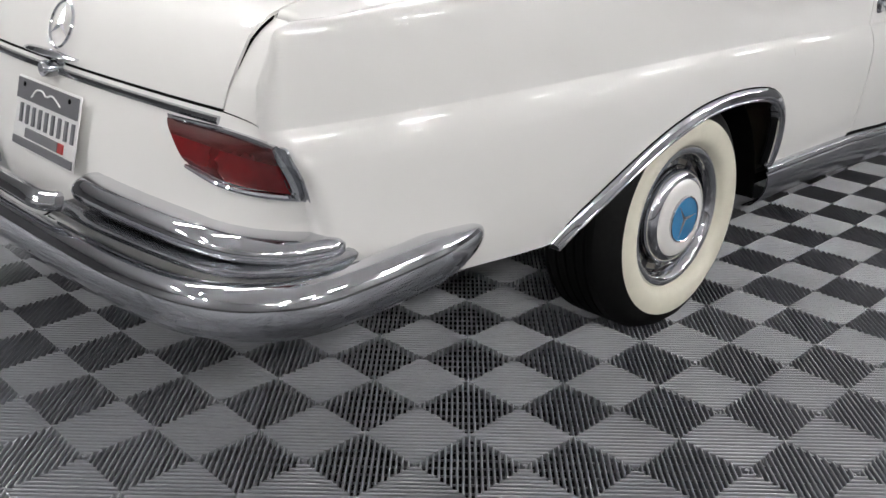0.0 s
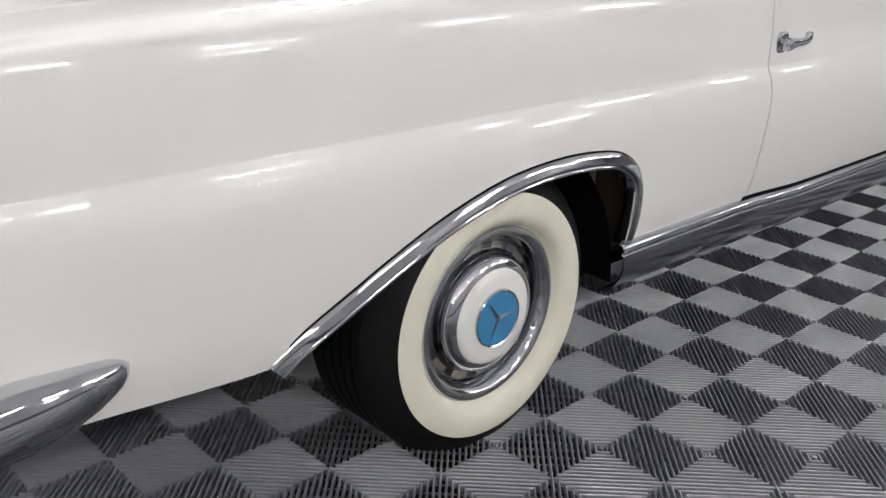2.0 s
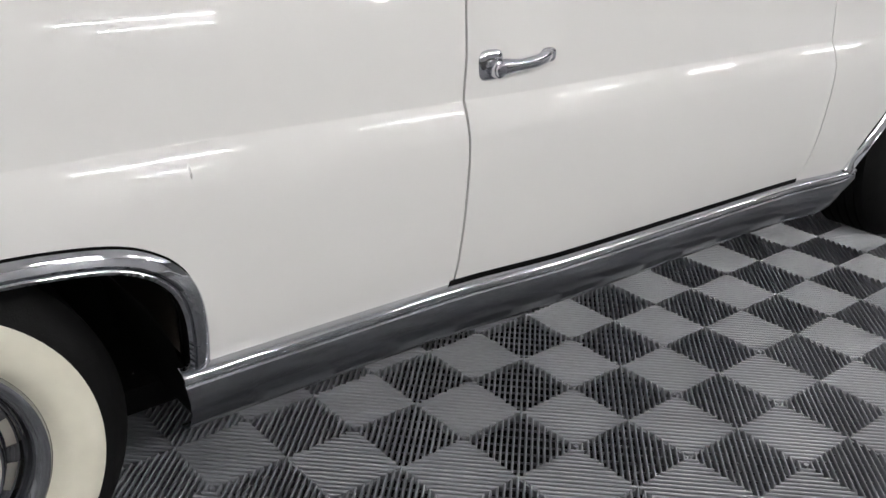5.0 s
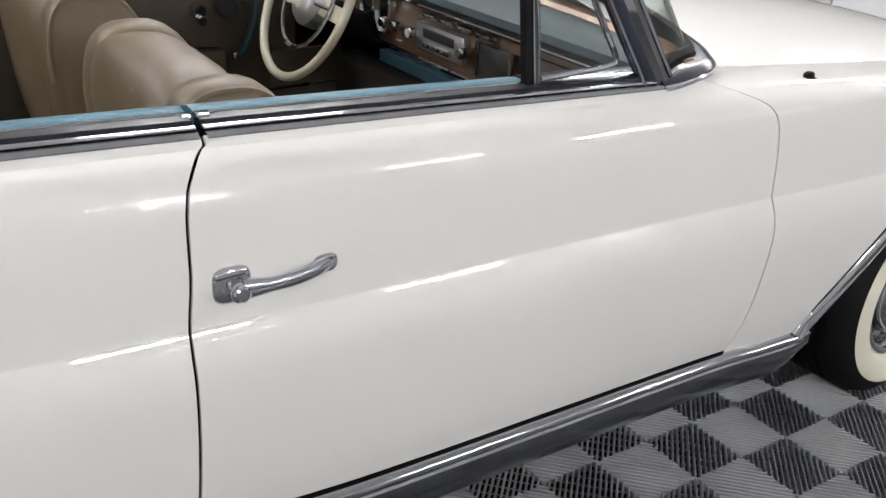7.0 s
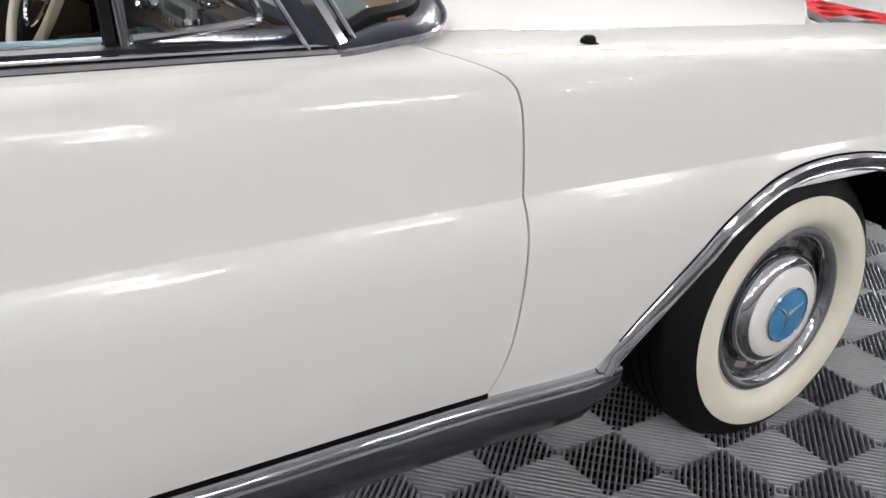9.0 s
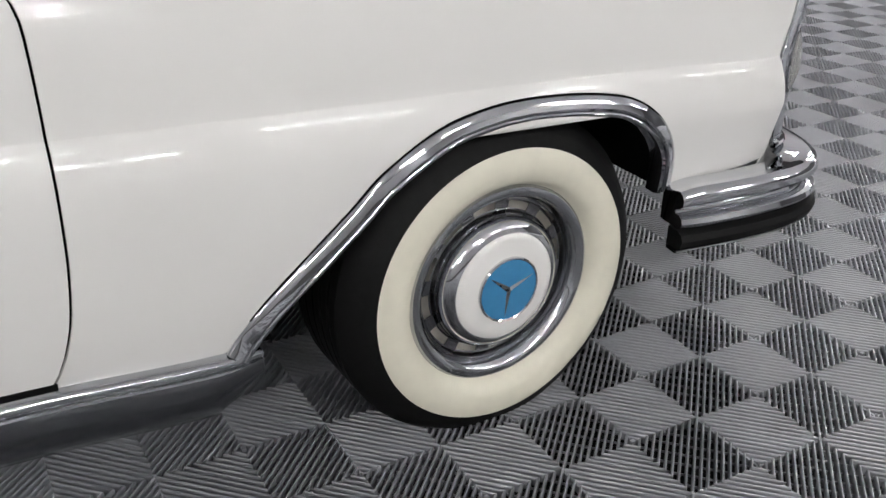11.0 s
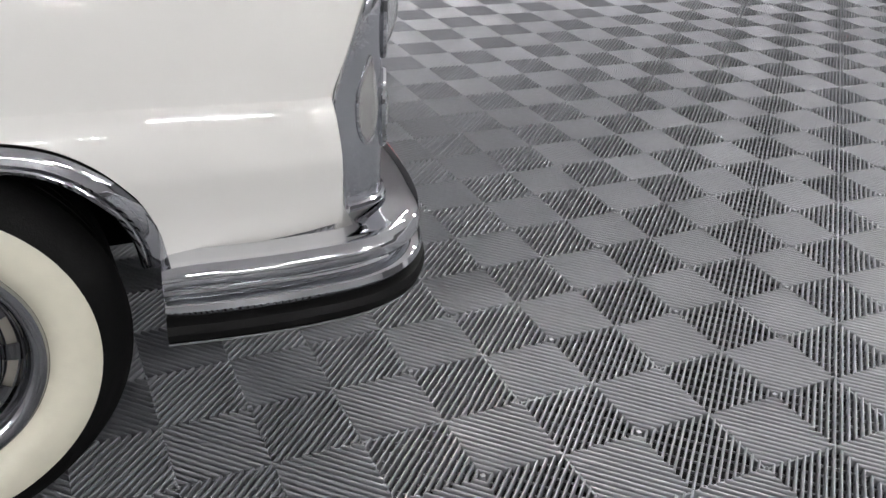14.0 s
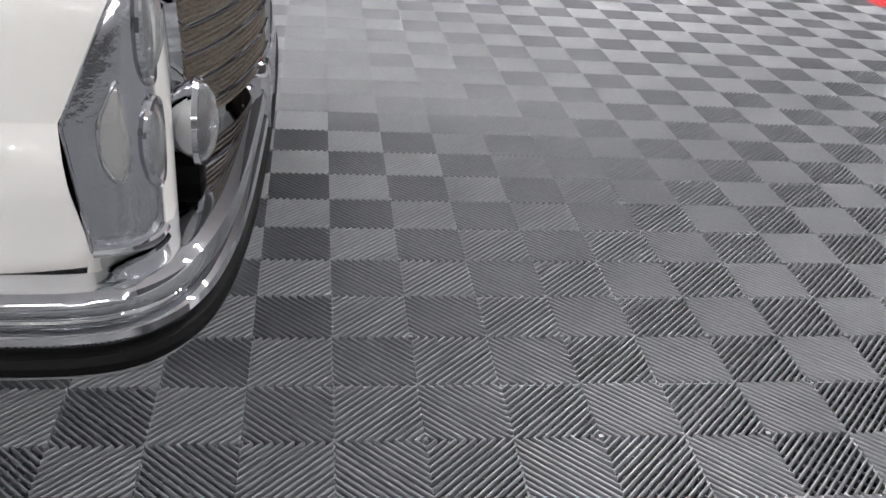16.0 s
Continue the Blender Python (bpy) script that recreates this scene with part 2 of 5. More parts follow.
x0, y0, x1, y1 = ROOM
# The slab's black carries the shade of the rib gaps above it.
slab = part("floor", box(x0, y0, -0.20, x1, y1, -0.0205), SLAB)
tagged(slab, "slab blackened for gap shade, under grey ribbed plastic garage tiles", "floor", kind="structure")
# Unseen walls close the room; north and east are dark to shape reflections.
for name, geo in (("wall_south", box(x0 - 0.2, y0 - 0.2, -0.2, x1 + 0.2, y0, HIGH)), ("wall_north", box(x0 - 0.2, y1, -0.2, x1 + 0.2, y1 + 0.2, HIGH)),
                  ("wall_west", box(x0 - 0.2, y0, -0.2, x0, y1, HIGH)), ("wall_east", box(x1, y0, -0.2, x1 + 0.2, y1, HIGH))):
    tagged(part(name, geo, WALL_FAR if name in ("wall_north", "wall_east") else WALL), "unseen room wall, kept dark to dim mirrored light" if name in ("wall_north", "wall_east") else "plain mid grey showroom wall", "wall", kind="structure")
tagged(part("ceiling", box(x0 - 0.2, y0 - 0.2, HIGH, x1 + 0.2, y1 + 0.2, HIGH + 0.2), CEILING), "white showroom ceiling", "ceiling", kind="structure")

lamp = thing("ceiling_light", "long white fluorescent strip light with two tubes", "ceiling light", (0, 0, 0), "ceiling strip lights")
part("housing", box(-0.64, -0.05, HIGH - 0.60, 0.64, 0.05, HIGH - 0.54, 0.01), HOUSING, lamp)
for side in (-0.020, 0.020):
    part("tube", moved(lathe([(0.0, -0.60), (0.016, -0.60), (0.016, 0.60), (0.0, 0.60)], 10), Matrix.Translation((0, side, HIGH - 0.62)) @ Matrix.Rotation(radians(90), 4, "Z")), GLOW, lamp)
for side in (-0.45, 0.45):
    part("hanger", box(side - 0.006, -0.006, HIGH - 0.54, side + 0.006, 0.006, HIGH), HOUSING, lamp)
LIGHTS = [(3.3 + 2.38 * k, -4.35) for k in range(-4, 5)] + [(x, -7.4) for x in (-6.6, -1.0, 4.6, 10.2)]
LIGHTS += [(3.3 + 3.3 * k, y) for y in (2.3, 3.4) for k in range(-3, 4)]
lamp.location = (*LIGHTS[0], 0)
for x, y in LIGHTS[1:]:
    copy_thing(lamp, pose(x, y, 0))

# ---------------------------------------------------------------- the car's lines
CY = 0.85          # the car's middle
REAR, FRONT, HUB = 0.917, 3.677, 0.285
z_crease = curve((-0.3, 0.716), (0.2, 0.717), (0.9, 0.713), (1.4, 0.706), (1.8, 0.693), (2.4, 0.681), (2.95, 0.667), (3.4, 0.652), (3.9, 0.640), (4.35, 0.610))
z_shoulder = curve((-0.3, 0.852), (0.2, 0.866), (0.6, 0.866), (1.5, 0.857), (1.85, 0.849), (2.4, 0.832), (2.95, 0.812), (3.2, 0.806), (3.6, 0.788), (4.35, 0.735))
z_under = curve((-0.3, 0.378), (0.1, 0.371), (0.4, 0.357), (1.33, 0.350), (1.8, 0.343), (2.1, 0.325), (2.5, 0.314), (2.92, 0.303), (3.2, 0.286), (3.6, 0.35), (4.02, 0.39), (4.35, 0.398))
inset = curve((-0.3, 0.075), (-0.2, 0.055), (0.0, 0.025), (0.4, 0.006), (1.0, 0.0), (1.8, 0.002), (3.0, 0.018), (3.9, 0.022), (4.2, 0.03), (4.35, 0.06))
y_top = curve((-0.3, 0.212), (0.3, 0.225), (0.8, 0.17), (1.15, 0.095), (1.4, 0.085), (2.70, 0.088), (2.8, 0.10), (2.9, 0.14), (2.96, 0.185), (3.4, 0.19), (4.35, 0.215))
z_top = curve((-0.26, 0.838), (-0.12, 0.850), (-0.03, 0.876), (0.3, 0.90), (1.0, 0.918),
              (1.63, 0.911), (1.87, 0.904), (2.16, 0.896), (2.48, 0.885), (2.75, 0.876), (2.95, 0.866), (3.07, 0.857), (3.21, 0.847), (3.43, 0.833), (3.6, 0.823), (3.78, 0.812), (4.04, 0.789), (4.2, 0.769), (4.35, 0.746))


def calm(f):
    """Close to f at the tail, smoothed over a longer stretch along doors and fenders."""
    a, b = eased(f, 0.05), eased(f, 0.28)
    return lambda x: a(x) + (b(x) - a(x)) * min(1.0, max(0.0, (x - 0.4) / 0.7)) * min(1.0, max(0.0, (4.2 - x) / 0.4))


z_fold = eased(z_crease, 0.3)
z_crease = lambda x: z_fold(x) - 0.015
z_shoulder, inset, z_top, y_top = eased(z_shoulder, 0.3), calm(inset), calm(z_top), eased(y_top, 0.05)
REAR_ARCH = [(0.400, 0.357), (0.43, 0.387), (0.463, 0.412), (0.54, 0.452), (0.62, 0.492), (0.72, 0.535), (0.82, 0.567), (0.90, 0.584), (0.99, 0.592), (1.09, 0.591), (1.19, 0.578), (1.25, 0.555), (1.295, 0.515), (1.32, 0.455), (1.331, 0.350)]
FRONT_ARCH = [(3.185, 0.287), (3.22, 0.335), (3.26, 0.378), (3.374, 0.482), (3.43, 0.535), (3.52, 0.585), (3.60, 0.603), (3.67, 0.608), (3.74, 0.606), (3.82, 0.598), (3.89, 0.582), (3.945, 0.55), (3.99, 0.50), (4.015, 0.447), (4.026, 0.392)]
arch_r, arch_f = curve(*REAR_ARCH), curve(*FRONT_ARCH)


def z_bottom(x):
    if REAR_ARCH[0][0] < x < REAR_ARCH[-1][0]:
        return arch_r(x)
    if FRONT_ARCH[0][0] < x < FRONT_ARCH[-1][0]:
        return arch_f(x)
    return z_under(x)


def side_y(x, z):
    """How far the car's flank lies from the line y = 0 at x and height z, below the shoulder."""
    u, c, s = z_under(x), z_crease(x), z_shoulder(x)
    mid = (u + c) / 2
    f = curve((u - 0.05, 0.03), (u, 0.006), (u + 0.06, -0.010), (mid, -0.0225), (c - 0.081, -0.0275), (c - 0.06, -0.0262), (c - 0.04, -0.0220), (c - 0.02, -0.0146), (c - 0.010, -0.0097), (c - 0.002, -0.0048), (c + 0.001, -0.0035),
              ((c + s) / 2, 0.0025), (s - 0.025, 0.0098), (s - 0.008, 0.0131), (s, 0.0165))
    return f(z) + inset(x)


@functools.lru_cache(None)
def column_at(mm, n=14):
    """Points up the flank at x (in half millimetres), from the lower edge over the crease and shoulder to the top edge."""
    x = mm / 2000
    b, c, s = z_bottom(x), z_crease(x), z_shoulder(x)
    zs = [b + (c - 0.062 - b) * (1 - (1 - k / n) ** 1.3) for k in range(n + 1)] + [c + d for d in (-0.057, -0.052, -0.046, -0.040, -0.034, -0.029, -0.024, -0.020, -0.016, -0.012, -0.008, -0.005, -0.002, 0.0, 0.001, 0.004, 0.012)]
    zs += [c + 0.012 + (s - c - 0.012) * k / 8 for k in range(1, 9)]
    pts = [(side_y(x, z), z) for z in zs]
    # a roll of one shape all along the car, then a gentle rise to the top edge
    a, d = Vector(pts[-1]), Vector((y_top(x) + 0.4 * inset(x), z_top(x)))
    m = Vector((a.x + min(0.062, 0.72 * (d.x - a.x)), a.y + 0.80 * (d.y - a.y)))
    b1, c1 = a + Vector((0.010, 0.020)), m - Vector((0.030, 0.0085))
    for k in range(1, 13):
        t = k / 12
        p = a * (1 - t) ** 3 + b1 * 3 * t * (1 - t) ** 2 + c1 * 3 * t * t * (1 - t) + m * t ** 3
        pts.append((p.x, p.y))
    b1, c1 = m + (d - m) * 0.3 + Vector((0.0, 0.0015)), m + (d - m) * 0.7 + Vector((0.0, 0.001))
    for k in range(1, 5):
        t = k / 4
        p = m * (1 - t) ** 3 + b1 * 3 * t * (1 - t) ** 2 + c1 * 3 * t * t * (1 - t) + d * t ** 3
        pts.append((p.x, p.y))
    return pts


def flank_column(x):
    return column_at(round(x * 2000))


NCOL = len(flank_column(2.0))
NROLL = 16         # points of a column above the shoulder


def flank(left, right, xs, wrap=None):
    """A panel of the flank whose ends follow left(height) and right(height); xs: steps from 0 to 1."""
    probe = [flank_column(left(0.6)), flank_column(right(0.6))]
    ends = [[left(z) if k < NCOL - NROLL or not wrap else wrap(y) for k, (y, z) in enumerate(probe[0])], [right(z) for _, z in probe[1]]]
    rows = []
    for u in xs:
        row = []
        for k in range(NCOL):
            x = ends[0][k] + (ends[1][k] - ends[0][k]) * u
            y, z = flank_column(x)[k]
            row.append((x, y, z))
        rows.append(row)
    return net(rows)


rear_end = curve((0.35, -0.150), (0.40, -0.158), (0.53, -0.187), (0.60, -0.203), (0.69, -0.250), (0.716, -0.256), (0.85, -0.240), (0.88, -0.225), (0.95, -0.21))
door_back = curve((0.33, 1.810), (0.40, 1.809), (0.525, 1.810), (0.64, 1.809), (0.69, 1.813), (0.75, 1.819), (0.82, 1.821), (0.855, 1.827), (0.875, 1.838), (0.889, 1.852), (0.90, 1.871), (0.95, 1.876))
door_front = curve((0.28, 2.928), (0.303, 2.944), (0.35, 2.964), (0.42, 2.980), (0.52, 2.987), (0.656, 2.988), (0.78, 2.985), (0.81, 2.979), (0.826, 2.968), (0.836, 2.95), (0.844, 2.925), (0.853, 2.89), (0.861, 2.85), (0.868, 2.79), (0.873, 2.75), (0.880, 2.69))


def nose_end(z):
    """The fender's front edge: two straight runs that meet at the crease."""
    return float(np.interp(z, [0.38, 0.43, 0.603, 0.80], [4.298, 4.293, 4.274, 4.362]))


rear_base = curve((0.34, -0.300), (0.50, -0.285), (0.60, -0.263), (0.70, -0.222), (0.741, -0.206), (0.777, -0.186), (0.815, -0.163), (0.85, -0.115), (0.88, -0.02))


def rear_x(y, z):
    """The car's tail at y and height z."""
    d = min(y, 2 * CY - y)
    if d >= 0.235:
        return rear_base(z) - 0.028 * (1 - ((d - CY) / (CY - 0.235)) ** 2)
    s = max(0.0, (d - 0.05) / 0.185)
    o = rear_end(z) + 0.004
    return o + (rear_base(z) - o) * (1 - (1 - s) ** 2)


car = thing("convertible_car", "cream vintage convertible with chrome trim, whitewall tyres, top down", "car", (0, 0, 0))


def xs_for(a, b, extra):
    out = sorted(set([a, b] + [x for x in extra if a < x < b] + list(steps(a, b, max(4, int((b - a) / 0.03))))))
    return [(x - a) / (b - a) for x in out]


def both(name, geo, mat, label="", thick=0.0, sharp=35.0, parent=None):
    p = part(name, geo, mat, parent or car, label, sharp, thick)
    q = part(name, mirrored(geo, CY), mat, parent or car, label, sharp, thick)
    return p, q


RX = [x for a, b in zip(REAR_ARCH, REAR_ARCH[1:]) for x in steps(a[0], b[0], 4)]
FX = [x for a, b in zip(FRONT_ARCH, FRONT_ARCH[1:]) for x in steps(a[0], b[0], 4)]
ROLL = 0.028
tail_flank = flank(lambda z: rear_end(z) + ROLL, lambda z: door_back(z) - 0.0025, xs_for(rear_end(0.6) + ROLL, door_back(0.6), RX), lambda y: rear_x(y, 0.853) + 0.014)
# the flank's end rolls round the corner into the tail
edge_row = [Vector(p) for p in tail_flank[0][:NCOL]]
roll_rows = []
for a in (90, 75, 60, 45, 30, 15):
    c, s_ = 1 - math.cos(radians(a)), math.sin(radians(a))
    row = []
    for k, p in enumerate(edge_row):
        w = min(1.0, max(0.0, (k - (NCOL - NROLL - 6)) / 6))
        row.append((p.x - s_ * (ROLL * (1 - w) + 0.014 * w), p.y + c * ROLL * (1 - w), p.z - c * 0.014 * w))
    roll_rows.append(row)
tail_edge = roll_rows[0]
tail_flank = net(roll_rows + [[tuple(p) for p in tail_flank[0][i * NCOL:(i + 1) * NCOL]] for i in range(len(tail_flank[0]) // NCOL)])
both("rear_quarter_panel", tail_flank, PAINT, "glossy cream rear quarter panel", 0.006, 19)


def corner_y(y, z):
    """Slides the outermost columns of the tail out to the end of the flank."""
    d = min(y, 2 * CY - y)
    if d < 0.13:
        e = float(np.interp(z, [p[2] for p in tail_edge[:NCOL - NROLL]], [p[1] for p in tail_edge[:NCOL - NROLL]])) + 0.0015
        d = e + (d - 0.052) * (0.13 - e) / 0.078
    return d if y < CY else 2 * CY - d


def fin_top(y):
    """Where the fin's end meets the rolled edge above it: x and height."""
    col = tail_edge[NCOL - NROLL - 1:]
    ys = [p[1] for p in col]
    return float(np.interp(y, ys, [p[0] for p in col])), float(np.interp(y, ys, [p[2] for p in col]))


def fin_column(y):
    tx, tz = fin_top(max(y, tail_edge[NCOL - NROLL - 1][1]))
    tz -= 0.0005
    shift = tx - rear_x(y, tz)
    return [(rear_x(y, z) + shift * ((z - 0.697) / (tz - 0.697)) ** 2, corner_y(y, z), z) for z in steps(0.697, tz, 14)]


fin_ys = [0.052, 0.060, 0.066, 0.08, 0.10, 0.13, 0.16, 0.19, 0.215, 0.239]
both("fin_end", net([fin_column(y) for y in fin_ys]), PAINT, "", 0.004)
both("door", flank(lambda z: door_back(z) + 0.0025, lambda z: door_front(z) - 0.002, steps(0, 1, 44)), PAINT, "glossy cream door with a chrome pull handle", 0.006, 19)
both("front_fender", flank(lambda z: door_front(z) + 0.002, lambda z: nose_end(z), xs_for(door_front(0.6), nose_end(0.6), FX)), PAINT, "glossy cream front fender", 0.006, 19)

# dark inner shell behind the panel gaps, floor pan and wheel wells
inner = [[(x, y + 0.035, z - (0.02 if k > NCOL - NROLL else 0)) for k, (y, z) in enumerate(flank_column(x))][4:] for x in steps(1.36, 3.15, 40)]
both("inner_shell", net(inner), BLACK)
part("floor_pan", box(1.22, 0.16, 0.20, 3.30, 2 * CY - 0.16, 0.245), BLACK, car)
part("rear_floor_pan", box(-0.17, 0.34, 0.25, 1.22, 2 * CY - 0.34, 0.30, 0.02), BLACK, car)
part("engine_tray", box(3.30, 0.42, 0.21, 4.22, 2 * CY - 0.42, 0.34, 0.02), BLACK, car)
for cx, low in ((REAR, 0.0), (FRONT, 0.10)):
    arch = [(cx + 0.40 * math.cos(a), 0.24 + 0.40 * math.sin(a)) for a in [math.pi * (low + (0.925 - low) * k / 16) for k in range(17)]]
    well = net([[(x, y, z) for x, z in arch] for y in (0.035, 0.33)])
    back = ([(x, 0.33, z) for x, z in arch], [tuple(range(17))])
    both("wheel_well", join(well, back), BLACK)


# ---------------------------------------------------------------- wheels
def wheel_at(x, y, turn):
    w = part("wheel", lathe([(0.172, 0.064), (0.150, 0.076), (0.118, 0.078), (0.10, 0.070), (0.02, 0.070)], 64), WHEEL_STEEL, car, "chrome wheel with cream hub cap and whitewall tyre")
    w.matrix_basis = pose(x, y, HUB - (0.010 if x > 2 else 0.002), 0, 0, turn)
    return w


TYRE = [(0.166, 0.060), (0.174, 0.044), (0.183, 0.026)]
WHITE = [(0.183, 0.026), (0.188, 0.016), (0.197, 0.006), (0.209, 0.001), (0.223, 0.000), (0.241, 0.003), (0.2520, 0.008)]
SHOULDER = [(0.2520, 0.008), (0.256, 0.011), (0.270, 0.019), (0.288, 0.032), (0.298, 0.045)]


def flattened(geo):
    out = []
    for x, y, z in geo[0]:
        out.append((x, y - (0.006 * min(1, max(0, (-z - 0.2) / 0.1)) if y < 0.05 else 0), max(z, -HUB)))
    return out, geo[1]


tread = [(0.300, 0.052)]
for k in range(5):
    a = 0.056 + k * 0.029
    tread += [(0.303, a), (0.3035, a + 0.021), (0.296, a + 0.022), (0.296, a + 0.027)]
tread += [(0.303, 0.205), (0.292, 0.220), (0.25, 0.235), (0.18, 0.22)]
tyre_me = mesh("tyre", *flattened(lathe(SHOULDER[:-1] + tread, 96)))
white_me = mesh("whitewall", *flattened(lathe(WHITE, 96)))
bead_me = mesh("bead", *flattened(lathe(TYRE, 96)))
ring_me = mesh("trim_ring", *lathe([(0.182, 0.052), (0.1845, 0.036), (0.1835, 0.027), (0.179, 0.021), (0.171, 0.0195), (0.163, 0.023), (0.157, 0.031), (0.153, 0.041), (0.149, 0.050)], 96))
slot_rows = [(0.1510, 0.044), (0.1495, 0.0500), (0.1480, 0.0540), (0.1450, 0.0555), (0.1295, 0.0555), (0.1270, 0.0540), (0.1250, 0.0490), (0.1238, 0.0440)]
n_slot = 96
slot_v, slot_f = lathe(slot_rows, n_slot)
# twelve oblong windows, each five eighths of its sector
slot_f = [q for i, q in enumerate(slot_f) if not (i // n_slot == 3 and i % 8 < 5)]
slot_me = mesh("slotted_ring", slot_v, slot_f)
dome_me = mesh("hub_dome", *lathe([(0.123, 0.060), (0.124, 0.040), (0.122, 0.030), (0.116, 0.022), (0.108, 0.0165), (0.101, 0.0145), (0.099, 0.0155)], 64))
disc_me = mesh("hub_disc", *lathe([(0.0992, 0.0155), (0.096, 0.0120), (0.085, 0.0085), (0.070, 0.0065), (0.055, 0.0055), (0.03, 0.005), (0.0, 0.005)], 48))
embring_me = mesh("emblem_ring", *lathe([(0.061, 0.008), (0.0605, 0.002), (0.0585, 0.000), (0.0565, 0.0015), (0.056, 0.006)], 48))
emb_me = mesh("emblem_disc", *lathe([(0.0568, 0.0035), (0.04, 0.0022), (0.0, 0.0015)], 40))


def star_geo(r, y, high, turn=0.0):
    """A three-pointed star with a ridge along each arm."""
    verts, faces = [(0, y - high, 0)], []
    for k in range(3):
        a = radians(90 + 120 * k + turn)
        b = a + radians(60)
        verts += [(r * math.cos(a), y - 0.15 * high, r * math.sin(a)), (0.11 * r * math.cos(b), y, 0.11 * r * math.sin(b))]
    for k in range(3):
        tip, right, left = 1 + 2 * k, 2 + 2 * k, 2 + 2 * ((k + 2) % 3)
        faces += [(0, tip, right), (0, left, tip)]
    return verts, faces


star_me = mesh("emblem_star", *star_geo(0.053, 0.0018, 0.004), sharp=10)
for x, y, turn, spin in ((REAR + 0.003, 0.006, 0, 35), (FRONT - 0.003, 0.004, 2, 52), (REAR, 2 * CY - 0.004, 180, 20), (FRONT, 2 * CY - 0.010, 180, 70)):
    w = wheel_at(x, y, turn)
    part("tyre", tyre_me, RUBBER, w, "black rubber tyre with grooved tread")
    part("whitewall", white_me, WHITEWALL, w, "cream whitewall band")
    part("bead", bead_me, RUBBER, w)
    part("trim_ring", ring_me, CHROME, w)
    part("slotted_ring", slot_me, WHEEL_METAL, w, "metal ring with oblong windows, darkened for its mirrored recess", thick=0.003)
    part("hub_dome", dome_me, CHROME, w)
    part("hub_disc", disc_me, PAINT, w, "cream painted hub cap disc")
    part("emblem_ring", embring_me, CHROME, w)
    part("emblem_disc", emb_me, BLUE, w, "blue enamel emblem disc")
    part("emblem_star", star_me, CHROME, w).matrix_basis = pose(0, 0, 0, 0, -spin, 0)


# ---------------------------------------------------------------- chrome along the flank
def arch_trim(points, f):
    line = smooth_line([(x, 0, z) for x, z in points], 5)
    prof = [(0.0, 0.002), (-0.002, -0.005), (0.001, -0.0085), (0.009, -0.0120), (0.017, -0.0145), (0.0195, -0.0135), (0.0210, -0.0100), (0.0225, -0.0105), (0.0260, -0.0125), (0.0300, -0.0105), (0.0325, -0.003), (0.0305, 0.02)]
    rows = []
    for i, p in enumerate(line):
        t = (line[min(i + 1, len(line) - 1)] - line[max(i - 1, 0)]).normalized()
        n = Vector((t.z, 0, -t.x))
        if n.z > 0.0 and abs(t.z) < 0.9:
            n = -n
        y = side_y(p.x, min(max(p.z, 0.31), 0.62))
        rows.append([(p.x + n.x * a, y + b, p.z + n.z * a) for a, b in prof])
    return net(rows)


both("wheel_arch_trim", arch_trim(REAR_ARCH, arch_r), CHROME, "polished chrome wheel arch moulding", 0.003)
both("wheel_arch_trim", arch_trim(FRONT_ARCH, arch_f), CHROME, "polished chrome wheel arch moulding", 0.003)

sill_prof = [(0.006, 0.004), (-0.008, 0.001), (-0.013, -0.004), (-0.0135, -0.010), (-0.0075, -0.0145), (-0.007, -0.019), (-0.012, -0.023), (-0.012, -0.05), (-0.004, -0.075), (0.012, -0.10), (0.034, -0.122), (0.06, -0.13)]
rows = []
for x in steps(1.285, 3.235, 60):
    drop = min(1.0, (3.30 - x) / 0.12) if x > 3.18 else 1.0
    rows.append([(x + 0.02 * abs(b) / 0.13 * (x < 1.3), side_y(x, z_under(x)) + a - 0.006, z_under(x) - 0.004 + b * drop) for a, b in sill_prof])
both("sill_moulding", net(rows), DULL_CHROME, "brushed grey metal sill with a bright top bead", 0.003)

both("sill_bead", sweep([(x, side_y(x, z_under(x)) - 0.0165, z_under(x) - 0.011) for x in steps(1.29, 3.20, 60)], circle(0.0062, 10, 0.8, 1.1)), CHROME, "bright chrome bead along the sill")

for arch in (REAR_ARCH, FRONT_ARCH):
    line = smooth_line([(x, side_y(x, min(max(z, 0.31), 0.62)) - 0.004, z + 0.0035) for x, z in arch[1:-1]], 5)
    both("arch_seal", sweep(line, circle(0.0028, 6), up=(0, 1, 0)), BLACK)
both("sill_gap", sweep([(x, side_y(x, z_under(x) + 0.005) + 0.001, z_under(x) + 0.004) for x in steps(1.80, 2.95, 30)], [(-0.004, -0.006), (0.0065, -0.006), (0.0065, 0.005), (-0.004, 0.005)]), BLACK)


# ---------------------------------------------------------------- hood, cowl and rear deck
def hood_point(x, y):
    e = 0.19 + 0.006
    s = min(1.0, abs(CY - y) / (CY - e))
    mid = hood_mid(x)
    edge = z_top(x) + 0.001
    return (x, y, edge + (mid - edge) * (1 - s ** 2.2))


